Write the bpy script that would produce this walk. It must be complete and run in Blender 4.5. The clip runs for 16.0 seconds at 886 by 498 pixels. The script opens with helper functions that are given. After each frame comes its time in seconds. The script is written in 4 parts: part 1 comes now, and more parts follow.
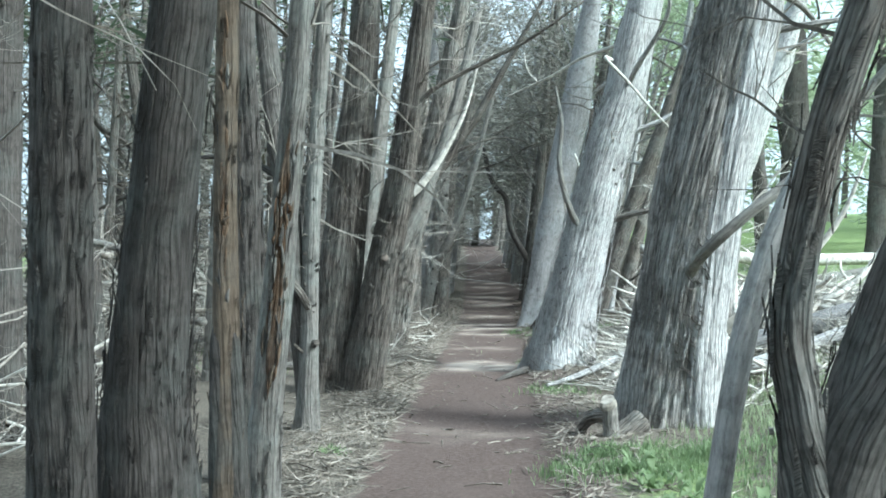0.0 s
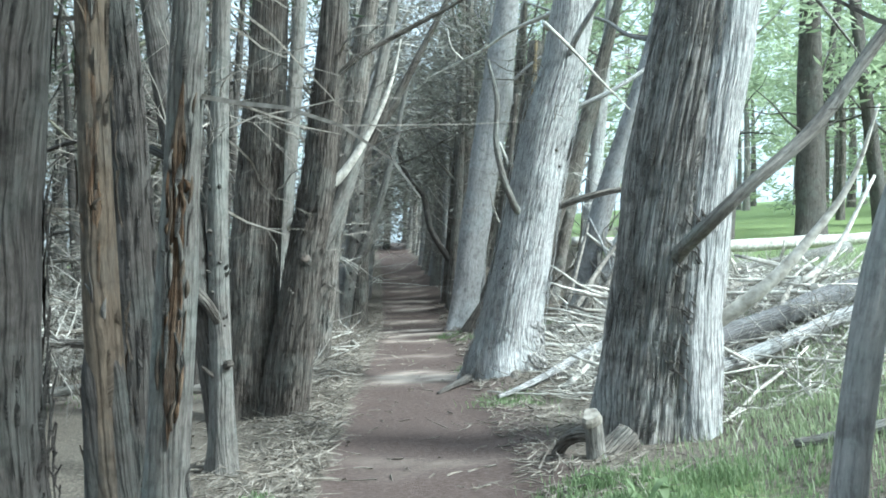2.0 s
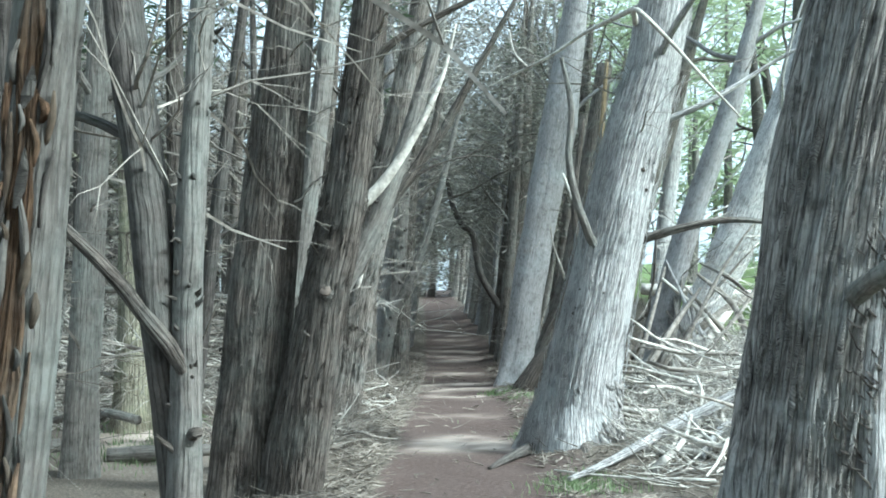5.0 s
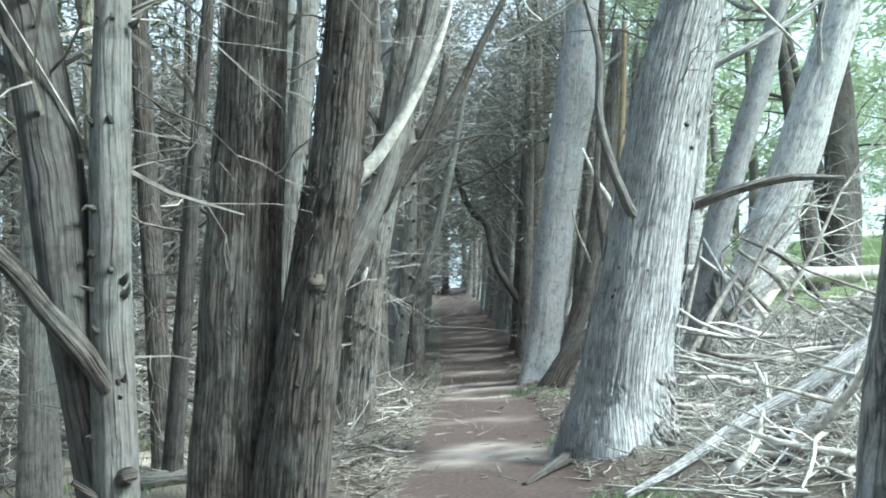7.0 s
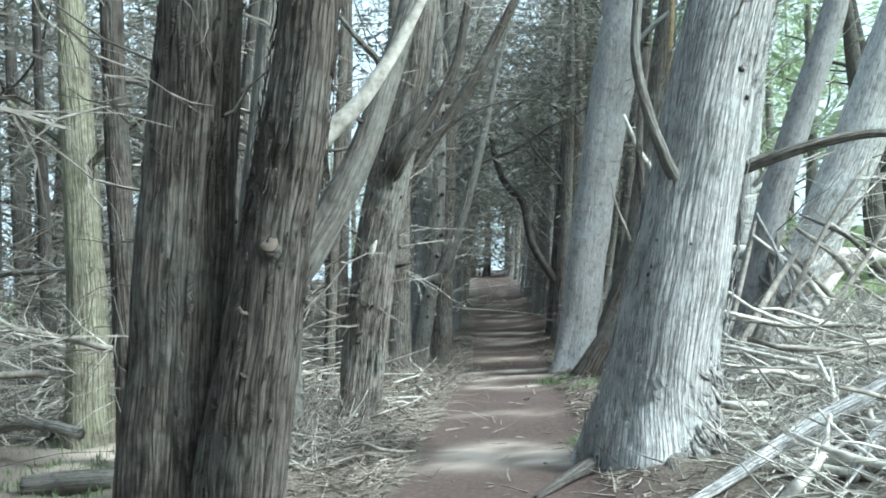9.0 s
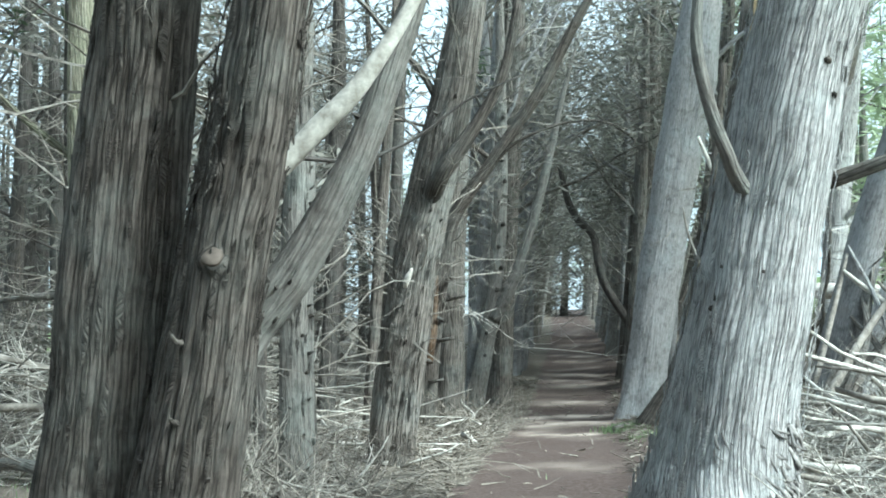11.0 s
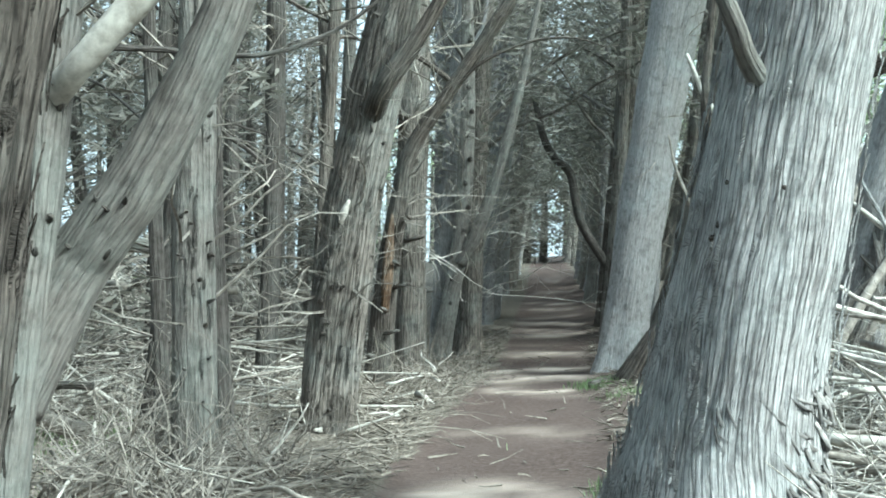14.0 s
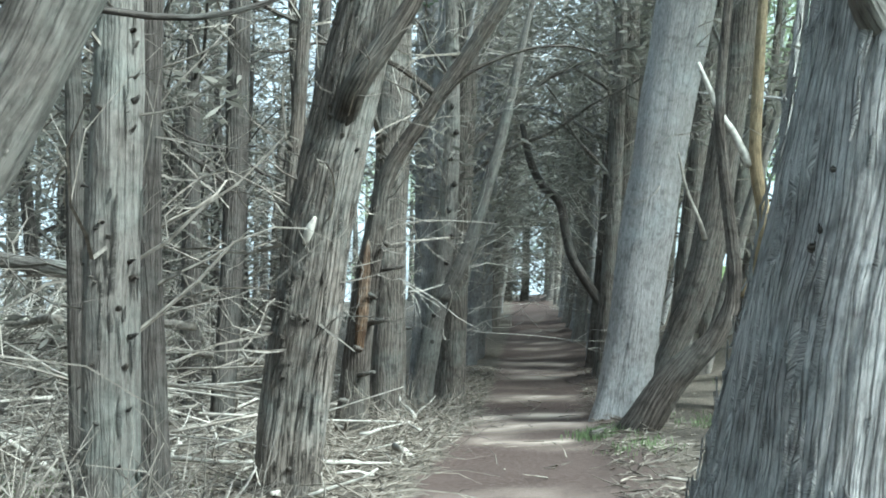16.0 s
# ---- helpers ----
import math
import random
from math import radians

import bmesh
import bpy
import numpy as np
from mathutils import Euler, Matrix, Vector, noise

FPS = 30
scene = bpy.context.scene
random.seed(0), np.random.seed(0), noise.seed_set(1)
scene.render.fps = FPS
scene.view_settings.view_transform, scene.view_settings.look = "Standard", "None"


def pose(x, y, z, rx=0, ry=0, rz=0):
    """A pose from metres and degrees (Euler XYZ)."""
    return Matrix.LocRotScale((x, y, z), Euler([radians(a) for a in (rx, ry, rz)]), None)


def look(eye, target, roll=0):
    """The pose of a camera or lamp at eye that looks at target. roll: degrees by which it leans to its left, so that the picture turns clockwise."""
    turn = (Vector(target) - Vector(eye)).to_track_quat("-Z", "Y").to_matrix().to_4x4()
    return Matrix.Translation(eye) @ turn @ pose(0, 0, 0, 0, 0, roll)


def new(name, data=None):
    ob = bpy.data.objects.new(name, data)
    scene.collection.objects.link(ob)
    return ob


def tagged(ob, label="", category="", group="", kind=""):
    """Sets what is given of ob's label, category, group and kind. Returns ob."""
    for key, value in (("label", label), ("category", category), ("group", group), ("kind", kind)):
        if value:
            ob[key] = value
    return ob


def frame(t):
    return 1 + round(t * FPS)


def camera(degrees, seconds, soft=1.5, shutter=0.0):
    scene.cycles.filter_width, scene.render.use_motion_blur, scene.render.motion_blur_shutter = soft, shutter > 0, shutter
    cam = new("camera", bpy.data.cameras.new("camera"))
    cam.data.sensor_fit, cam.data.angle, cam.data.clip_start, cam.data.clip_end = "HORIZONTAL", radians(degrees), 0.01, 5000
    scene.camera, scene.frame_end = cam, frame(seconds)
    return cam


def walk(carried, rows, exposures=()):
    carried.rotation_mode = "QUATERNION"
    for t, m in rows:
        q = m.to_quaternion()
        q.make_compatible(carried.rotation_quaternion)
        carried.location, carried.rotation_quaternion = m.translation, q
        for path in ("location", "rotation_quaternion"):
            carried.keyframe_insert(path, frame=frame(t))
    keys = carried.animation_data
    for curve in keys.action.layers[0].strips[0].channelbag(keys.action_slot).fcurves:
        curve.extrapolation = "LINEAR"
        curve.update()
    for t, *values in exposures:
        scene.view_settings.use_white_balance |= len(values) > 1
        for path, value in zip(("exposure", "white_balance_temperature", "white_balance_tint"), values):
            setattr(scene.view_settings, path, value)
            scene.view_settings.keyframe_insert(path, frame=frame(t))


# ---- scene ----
cam = camera(46.9, 16.0, 1.8)
PATH = [
    (0, (0.007, 1.119, 1.669), (-0.223, 3.467, 1.677), -0.7),
    (0.5, (-0.104, 1.475, 1.625), (-0.195, 3.833, 1.597), -2.8),
    (1, (-0.199, 1.936, 1.638), (-0.395, 4.287, 1.566), -4.1),
    (1.5, (-0.278, 2.326, 1.611), (-0.359, 4.685, 1.566), -1.3),
    (2, (-0.388, 2.733, 1.576), (-0.404, 5.093, 1.589), -3.2),
    (2.5, (-0.395, 3.115, 1.572), (-0.568, 5.467, 1.646), -2.1),
    (3, (-0.445, 3.408, 1.539), (-0.516, 5.760, 1.718), -3.8),
    (3.5, (-0.444, 3.821, 1.512), (-0.588, 6.168, 1.711), -0.5),
    (4, (-0.484, 4.246, 1.501), (-0.549, 6.601, 1.640), -1.2),
    (4.5, (-0.522, 4.633, 1.466), (-0.614, 6.988, 1.567), -3.4),
    (4.7, (-0.514, 4.808, 1.469), (-0.630, 7.161, 1.605), -1.3),
    (6.8, (-0.669, 6.410, 1.399), (-0.805, 8.765, 1.488), -4.5),
    (7, (-0.631, 6.542, 1.388), (-0.774, 8.895, 1.521), -4.2),
    (7.5, (-0.585, 6.938, 1.399), (-0.800, 9.285, 1.523), -1.7),
    (8, (-0.550, 7.252, 1.375), (-0.684, 9.604, 1.509), -3.6),
    (8.5, (-0.458, 7.583, 1.353), (-0.755, 9.919, 1.512), -1.5),
    (9, (-0.406, 7.910, 1.323), (-0.661, 10.254, 1.424), -3.3),
    (9.5, (-0.288, 8.210, 1.302), (-0.647, 10.540, 1.425), -3.4),
    (10, (-0.224, 8.564, 1.304), (-0.702, 10.874, 1.405), -1.9),
    (10.2, (-0.206, 8.667, 1.298), (-0.617, 10.985, 1.461), -2.7),
    (12.3, (-0.145, 9.873, 1.235), (-0.694, 12.158, 1.448), -2.2),
    (12.5, (-0.152, 9.978, 1.230), (-0.700, 12.270, 1.371), -3.3),
    (13, (-0.159, 10.275, 1.201), (-0.540, 12.602, 1.285), -4.3),
    (13.5, (-0.166, 10.484, 1.234), (-0.441, 12.829, 1.258), -3.9),
    (14, (-0.149, 10.691, 1.219), (-0.553, 13.014, 1.298), -2.4),
    (14.5, (-0.209, 10.976, 1.197), (-0.504, 13.317, 1.267), -3.1),
    (14.7, (-0.242, 11.055, 1.221), (-0.530, 13.394, 1.359), -4.1),
    (15, (-0.289, 11.349, 1.201), (-0.635, 13.683, 1.194), -3.8),
    (15.5, (-0.320, 11.658, 1.214), (-0.763, 13.974, 1.313), -0),
    (16, (-0.417, 11.997, 1.182), (-0.768, 14.325, 1.349), -2.2),
]
walk(cam, [(t, look(eye, target, roll)) for t, eye, target, roll in PATH], [(0, 1.72, 5200, -6), (7.5, 1.74, 5210, -7), (9.5, 1.62, 5230, -7), (13, 1.72, 5310, -11), (16, 1.72, 5310, -8)])


# ---- light ----
SUN_DIR = Vector((0.73, -0.30, 0.62)).normalized()
world = bpy.data.worlds.new("sky")
scene.world = world
world.use_nodes = True
wn = world.node_tree.nodes
sky = wn.new("ShaderNodeTexSky")
sky.sky_type = "NISHITA"
sky.sun_disc = False
sky.sun_elevation = math.asin(SUN_DIR.z)
sky.sun_rotation = math.atan2(SUN_DIR.x, SUN_DIR.y)
sky.air_density, sky.dust_density, sky.ozone_density = 1.0, 9.0, 0.6
wn["Background"].inputs[1].default_value = 0.10
veil = wn.new("ShaderNodeMix")
veil.data_type = "RGBA"
veil.inputs[0].default_value = 0.7
veil.inputs[7].default_value = (5.6, 5.9, 6.1, 1)
world.node_tree.links.new(sky.outputs[0], veil.inputs[6])
world.node_tree.links.new(veil.outputs[2], wn["Background"].inputs[0])
sun = new("sun", bpy.data.lights.new("sun", "SUN"))
sun.data.energy, sun.data.angle, sun.data.color = 2.6, radians(16.0), (1.0, 0.95, 0.88)
sun.matrix_world = look(SUN_DIR * 60, (0, 0, 0))

# ---- materials ----


def material(name):
    m = bpy.data.materials.new(name)
    m.use_nodes = True
    return m, m.node_tree.nodes, m.node_tree.links, m.node_tree.nodes["Principled BSDF"]


def ramp(nodes, links, source, stops):
    r = nodes.new("ShaderNodeValToRGB")
    els = r.color_ramp.elements
    els[0].position, els[0].color = stops[0][0], (*stops[0][1], 1)
    els[1].position, els[1].color = stops[-1][0], (*stops[-1][1], 1)
    for p, c in stops[1:-1]:
        e = els.new(p)
        e.color = (*c, 1)
    links.new(source, r.inputs[0])
    return r.outputs[0]


def noise_tex(nodes, links, coords, scale, detail=4.0, rough=0.6, stretch=None):
    if stretch:
        mp = nodes.new("ShaderNodeMapping")
        mp.inputs["Scale"].default_value = stretch
        links.new(coords, mp.inputs[0])
        coords = mp.outputs[0]
    n = nodes.new("ShaderNodeTexNoise")
    n.inputs["Scale"].default_value, n.inputs["Detail"].default_value, n.inputs["Roughness"].default_value = scale, detail, rough
    links.new(coords, n.inputs["Vector"])
    return n.outputs[0]


def mix(nodes, links, fac, a, b, mode="MIX"):
    m = nodes.new("ShaderNodeMix")
    m.data_type, m.blend_type = "RGBA", mode
    if isinstance(fac, float):
        m.inputs[0].default_value = fac
    else:
        links.new(fac, m.inputs[0])
    for i, c in ((6, a), (7, b)):
        if isinstance(c, tuple):
            m.inputs[i].default_value = (*c, 1)
        else:
            links.new(c, m.inputs[i])
    return m.outputs[2]


def bump(nodes, links, height, strength, distance, bsdf, chain=None):
    b = nodes.new("ShaderNodeBump")
    b.inputs["Strength"].default_value, b.inputs["Distance"].default_value = strength, distance
    links.new(height, b.inputs["Height"])
    if chain:
        links.new(chain, b.inputs["Normal"])
    links.new(b.outputs[0], bsdf.inputs["Normal"])
    return b.outputs[0]


def bark(name, dark, mid, light, lichen, lichen_amount=0.35, fine=18.0, depth=1.0):
    """Stringy bark: long furrows in grain coordinates (around, along), patches of lichen and stain."""
    m, n, l, bsdf = material(name)
    flat = n.new("ShaderNodeUVMap").outputs[0]
    geo = n.new("ShaderNodeNewGeometry").outputs["Position"]
    wob = n.new("ShaderNodeTexNoise")
    wob.inputs["Scale"].default_value, wob.inputs["Detail"].default_value = 2.6, 2.0
    l.new(geo, wob.inputs["Vector"])
    bend = n.new("ShaderNodeVectorMath")
    bend.operation = "MULTIPLY_ADD"
    l.new(wob.outputs["Color"], bend.inputs[0])
    bend.inputs[1].default_value = (0.05, 0.0, 0.0)
    l.new(flat, bend.inputs[2])
    uv = bend.outputs[0]

    def cracks(scale, stretch, sharp):
        raw = noise_tex(n, l, uv, scale, 2.5, 0.5, (1.0, stretch, 1.0))
        sub = n.new("ShaderNodeMath")
        sub.operation = "SUBTRACT"
        l.new(raw, sub.inputs[0])
        sub.inputs[1].default_value = 0.5
        ab = n.new("ShaderNodeMath")
        ab.operation = "ABSOLUTE"
        l.new(sub.outputs[0], ab.inputs[0])
        mul = n.new("ShaderNodeMath")
        mul.operation, mul.use_clamp = "MULTIPLY", True
        l.new(ab.outputs[0], mul.inputs[0])
        mul.inputs[1].default_value = sharp
        return mul.outputs[0]

    def strips(scale, stretch, sharp):
        """Long narrow plates of bark: how far from the crack, and a shade for each plate."""
        mp = n.new("ShaderNodeMapping")
        mp.inputs["Scale"].default_value = (1.0, stretch, 1.0)
        l.new(uv, mp.inputs[0])
        vor = []
        for feature in ("DISTANCE_TO_EDGE", "F1"):
            v = n.new("ShaderNodeTexVoronoi")
            v.voronoi_dimensions, v.feature = "2D", feature
            v.inputs["Scale"].default_value = scale
            l.new(mp.outputs[0], v.inputs["Vector"])
            vor.append(v)
        mul = n.new("ShaderNodeMath")
        mul.operation, mul.use_clamp = "MULTIPLY", True
        l.new(vor[0].outputs["Distance"], mul.inputs[0])
        mul.inputs[1].default_value = sharp
        return mul.outputs[0], vor[1].outputs["Color"]

    wide, shade = strips(fine * 1.7, 0.032, 6.0)
    narrow = cracks(fine * 2.6, 0.05, 9.0)
    both = n.new("ShaderNodeMath")
    both.operation = "MULTIPLY"
    shallow = n.new("ShaderNodeMapRange")
    shallow.inputs[3].default_value, shallow.inputs[4].default_value = 1.0 - depth, 1.0
    l.new(wide, shallow.inputs[0])
    l.new(shallow.outputs[0], both.inputs[0])
    soft = n.new("ShaderNodeMapRange")
    soft.inputs[3].default_value, soft.inputs[4].default_value = 1.0 - 0.5 * depth, 1.0
    l.new(narrow, soft.inputs[0])
    l.new(soft.outputs[0], both.inputs[1])
    furrow = both.outputs[0]
    strand = noise_tex(n, l, uv, fine * 5.0, 5.0, 0.75, (1.0, 0.09, 1.0))
    patch = noise_tex(n, l, geo, 2.3, 6.0, 0.68)
    blotch = noise_tex(n, l, geo, 9.0, 3.0, 0.6)
    base = ramp(n, l, furrow, [(0.10, dark), (0.40, mid), (0.92, light)])
    strands = ramp(n, l, strand, [(0.35, tuple(c * 0.72 for c in mid)), (0.65, tuple(min(1, c * 1.25) for c in light))])
    base = mix(n, l, 0.34, base, strands)
    base = mix(n, l, 0.45 * depth, base, ramp(n, l, shade, [(0.2, (0.78,) * 3), (0.8, (1.12,) * 3)]), "MULTIPLY")
    cover = ramp(n, l, patch, [(0.46, (0, 0, 0)), (0.66, (lichen_amount,) * 3)])
    base = mix(n, l, cover, base, lichen)
    stain = ramp(n, l, blotch, [(0.30, (0.45,) * 3), (0.48, (0.0,) * 3)])
    base = mix(n, l, stain, base, tuple(c * 0.7 for c in dark))
    flake = noise_tex(n, l, uv, fine * 2.2, 6.0, 0.72, (1.0, 0.28, 1.0))
    base = mix(n, l, 0.85, base, ramp(n, l, flake, [(0.34, (0.58,) * 3), (0.5, (1.0,) * 3), (0.68, (1.22,) * 3)]), "MULTIPLY")
    rnd = n.new("ShaderNodeObjectInfo").outputs["Random"]
    hsv = n.new("ShaderNodeHueSaturation")
    val = n.new("ShaderNodeMapRange")
    val.inputs[3].default_value, val.inputs[4].default_value = 0.85, 1.15
    l.new(rnd, val.inputs[0])
    l.new(val.outputs[0], hsv.inputs["Value"])
    l.new(base, hsv.inputs["Color"])
    l.new(hsv.outputs[0], bsdf.inputs["Base Color"])
    bsdf.inputs["Roughness"].default_value = 0.92
    bsdf.inputs["Specular IOR Level"].default_value = 0.2
    c1 = bump(n, l, furrow, 0.9, 0.016, bsdf)
    c2 = bump(n, l, flake, 0.8, 0.012, bsdf, c1)
    bump(n, l, strand, 0.8, 0.007, bsdf, c2)
    return m


BARK = bark("bark_grey_brown", (0.026, 0.022, 0.018), (0.118, 0.101, 0.086), (0.25, 0.224, 0.198), (0.30, 0.32, 0.30), 0.4)
BARK_OLD = bark("bark_old_furrowed", (0.035, 0.030, 0.026), (0.20, 0.18, 0.163), (0.40, 0.374, 0.348), (0.43, 0.44, 0.43), 0.5, 18.0)
BARK_WARM = bark("bark_brown", (0.015, 0.012, 0.010), (0.078, 0.065, 0.055), (0.18, 0.156, 0.136), (0.21, 0.215, 0.195), 0.4, 19.0)
BARK_DARK = bark("bark_dark", (0.015, 0.0125, 0.0105), (0.062, 0.054, 0.048), (0.128, 0.114, 0.104), (0.15, 0.165, 0.15), 0.35, 18.0, 0.6)
BARK_PALE = bark("bark_silver", (0.09, 0.082, 0.078), (0.42, 0.402, 0.392), (0.60, 0.584, 0.573), (0.57, 0.60, 0.59), 0.45, 23.0)
BARK_SMOOTH = bark("bark_smooth_grey", (0.05, 0.043, 0.037), (0.14, 0.126, 0.112), (0.245, 0.228, 0.207), (0.28, 0.30, 0.275), 0.5, 17.0, 0.5)
BARK_RED = bark("stripped_red_wood", (0.022, 0.013, 0.008), (0.10, 0.058, 0.036), (0.22, 0.145, 0.09), (0.34, 0.30, 0.25), 0.55, 20.0)
BARK_SILVER = bark("bark_smooth_silver", (0.07, 0.062, 0.06), (0.18, 0.17, 0.167), (0.30, 0.288, 0.285), (0.33, 0.345, 0.35), 0.5, 20.0, 0.5)
BARK_TAN = bark("bare_tan_wood", (0.022, 0.015, 0.010), (0.08, 0.059, 0.043), (0.165, 0.13, 0.097), (0.12, 0.113, 0.102), 0.7, 12.0, 0.4)
BARK_YELLOW = bark("bare_yellow_wood", (0.05, 0.036, 0.02), (0.17, 0.125, 0.07), (0.30, 0.235, 0.145), (0.26, 0.25, 0.20), 0.3, 20.0, 0.4)
BARK_SAPLING = bark("pale_sapling_bark", (0.12, 0.11, 0.10), (0.33, 0.31, 0.29), (0.48, 0.46, 0.44), (0.40, 0.42, 0.40), 0.5, 14.0, 0.3)
BARK_MOSS = bark("bark_mossy", (0.06, 0.053, 0.034), (0.22, 0.20, 0.145), (0.38, 0.36, 0.28), (0.32, 0.34, 0.22), 0.5, 20.0)


def dead_wood(name, low, high):
    m, n, l, bsdf = material(name)
    geo = n.new("ShaderNodeNewGeometry")
    a = noise_tex(n, l, geo.outputs["Position"], 14.0, 4.0)
    col = ramp(n, l, a, [(0.32, low), (0.66, high)])
    hsv = n.new("ShaderNodeHueSaturation")
    val = n.new("ShaderNodeMapRange")
    val.inputs[3].default_value, val.inputs[4].default_value = 0.6, 1.3
    l.new(geo.outputs["Random Per Island"], val.inputs[0])
    l.new(val.outputs[0], hsv.inputs["Value"])
    l.new(col, hsv.inputs["Color"])
    l.new(hsv.outputs[0], bsdf.inputs["Base Color"])
    bsdf.inputs["Roughness"].default_value = 0.9
    bsdf.inputs["Specular IOR Level"].default_value = 0.2
    bump(n, l, a, 0.6, 0.01, bsdf)
    return m


TWIG = dead_wood("dead_twig", (0.14, 0.123, 0.104), (0.36, 0.33, 0.29))
TWIG_DARK = dead_wood("dark_twig", (0.06, 0.05, 0.04), (0.19, 0.165, 0.135))
STICK = dead_wood("bleached_stick", (0.30, 0.275, 0.24), (0.66, 0.63, 0.57))
LITTER = dead_wood("litter", (0.115, 0.096, 0.078), (0.32, 0.288, 0.246))
PLATE = dead_wood("bark_plate", (0.14, 0.128, 0.12), (0.37, 0.355, 0.34))
PLATE_DARK = dead_wood("dark_bark_plate", (0.05, 0.042, 0.037), (0.17, 0.15, 0.135))
CUT = dead_wood("cut_wood", (0.07, 0.056, 0.047), (0.17, 0.14, 0.118))


def foliage(name, low, high, glow):
    m, n, l, bsdf = material(name)
    geo = n.new("ShaderNodeNewGeometry")
    col = ramp(n, l, geo.outputs["Random Per Island"], [(0.0, low), (1.0, high)])
    l.new(col, bsdf.inputs["Base Color"])
    bsdf.inputs["Roughness"].default_value = 0.6
    bsdf.inputs["Specular IOR Level"].default_value = 0.25
    tr = n.new("ShaderNodeBsdfTranslucent")
    tr.inputs[0].default_value = (*glow, 1)
    sh = n.new("ShaderNodeMixShader")
    sh.inputs[0].default_value = 0.4
    l.new(bsdf.outputs[0], sh.inputs[1])
    l.new(tr.outputs[0], sh.inputs[2])
    l.new(sh.outputs[0], n["Material Output"].inputs[0])
    return m


LEAF = foliage("cypress_needles", (0.04, 0.05, 0.034), (0.10, 0.122, 0.08), (0.12, 0.155, 0.09))
LEAF_DEAD = foliage("dry_needles", (0.11, 0.104, 0.09), (0.34, 0.325, 0.285), (0.22, 0.215, 0.18))
LEAF_LIGHT = foliage("light_green_leaves", (0.19, 0.23, 0.14), (0.42, 0.48, 0.32), (0.50, 0.58, 0.38))
GRASS_PALE = foliage("pale_meadow_grass", (0.17, 0.20, 0.12), (0.42, 0.46, 0.31), (0.36, 0.43, 0.24))
GRASS = foliage("grass_blades", (0.085, 0.12, 0.06), (0.27, 0.33, 0.18), (0.24, 0.33, 0.16))


def ground_material():
    m, n, l, bsdf = material("forest_floor")
    geo = n.new("ShaderNodeNewGeometry").outputs["Position"]
    att = n.new("ShaderNodeAttribute")
    att.attribute_name = "cover"
    sep = n.new("ShaderNodeSeparateColor")
    l.new(att.outputs["Color"], sep.inputs[0])
    big = noise_tex(n, l, geo, 1.1, 4.0)
    fine = noise_tex(n, l, geo, 26.0, 6.0, 0.7)
    grit = noise_tex(n, l, geo, 120.0, 3.0, 0.7)
    dirt = ramp(n, l, fine, [(0.30, (0.052, 0.037, 0.032)), (0.52, (0.098, 0.072, 0.063)), (0.72, (0.17, 0.13, 0.115))])
    dirt = mix(n, l, ramp(n, l, big, [(0.35, (0.0,) * 3), (0.65, (0.5,) * 3)]), dirt, (0.125, 0.094, 0.083))
    duff = ramp(n, l, noise_tex(n, l, geo, 42.0, 6.0, 0.75), [(0.32, (0.045, 0.036, 0.028)), (0.52, (0.14, 0.12, 0.098)), (0.70, (0.30, 0.27, 0.225))])
    green = ramp(n, l, fine, [(0.3, (0.09, 0.12, 0.045)), (0.7, (0.26, 0.33, 0.14))])
    jag = n.new("ShaderNodeMath")
    jag.operation = "MULTIPLY_ADD"
    l.new(fine, jag.inputs[0])
    jag.inputs[1].default_value = 0.9
    l.new(sep.outputs[0], jag.inputs[2])
    edge = ramp(n, l, jag.outputs[0], [(0.82, (0,) * 3), (1.08, (1,) * 3)])
    col = mix(n, l, edge, duff, dirt)
    # Blue of cover: painted sun patches, together with the pale ridge crests.
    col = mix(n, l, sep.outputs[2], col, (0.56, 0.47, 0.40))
    jag2 = n.new("ShaderNodeMath")
    jag2.operation = "MULTIPLY_ADD"
    l.new(noise_tex(n, l, geo, 7.0, 5.0, 0.7), jag2.inputs[0])
    jag2.inputs[1].default_value = 0.9
    l.new(sep.outputs[1], jag2.inputs[2])
    gedge = ramp(n, l, jag2.outputs[0], [(0.78, (0,) * 3), (1.05, (1,) * 3)])
    col = mix(n, l, gedge, col, green)
    l.new(col, bsdf.inputs["Base Color"])
    bsdf.inputs["Roughness"].default_value = 0.95
    bsdf.inputs["Specular IOR Level"].default_value = 0.15
    c1 = bump(n, l, fine, 0.7, 0.03, bsdf)
    bump(n, l, grit, 0.4, 0.008, bsdf, c1)
    return m


GROUND = ground_material()

# ---- terrain ----


def smooth(a, b, v):
    k = min(1.0, max(0.0, (v - a) / (b - a)))
    return k * k * (3 - 2 * k)


def path_x(y):
    """Centre line of the trodden path."""
    return -0.30 - 0.04 * y - 0.0007 * max(0.0, y - 20) ** 2 * (1 if y < 60 else 0) - (1.12 if y >= 60 else 0)


RIDGES = (-2.4, 16.2, 21.9, 23.3, 24.7, 26.6, 28.2, 29.6, 31.1, 32.6, 34.4, 36.0, 38.1, 40.0, 42.6, 45.0, 48.0, 51.0)


def ridge(x, y):
    """Worn lips of earth and root that cross the path."""
    k = 0.0
    for i, at in enumerate(RIDGES):
        yy = y - at + 0.6 * noise.noise(Vector((x * 1.1, i * 3.3, 1.7))) - 0.25 * (x - path_x(y)) * math.sin(i * 2.1)
        k = max(k, math.exp(-(yy / (0.16 + 0.22 * (yy > 0))) ** 2) * (0.55 + 0.45 * math.sin(i * 4.7 + 1.2)))
    return k


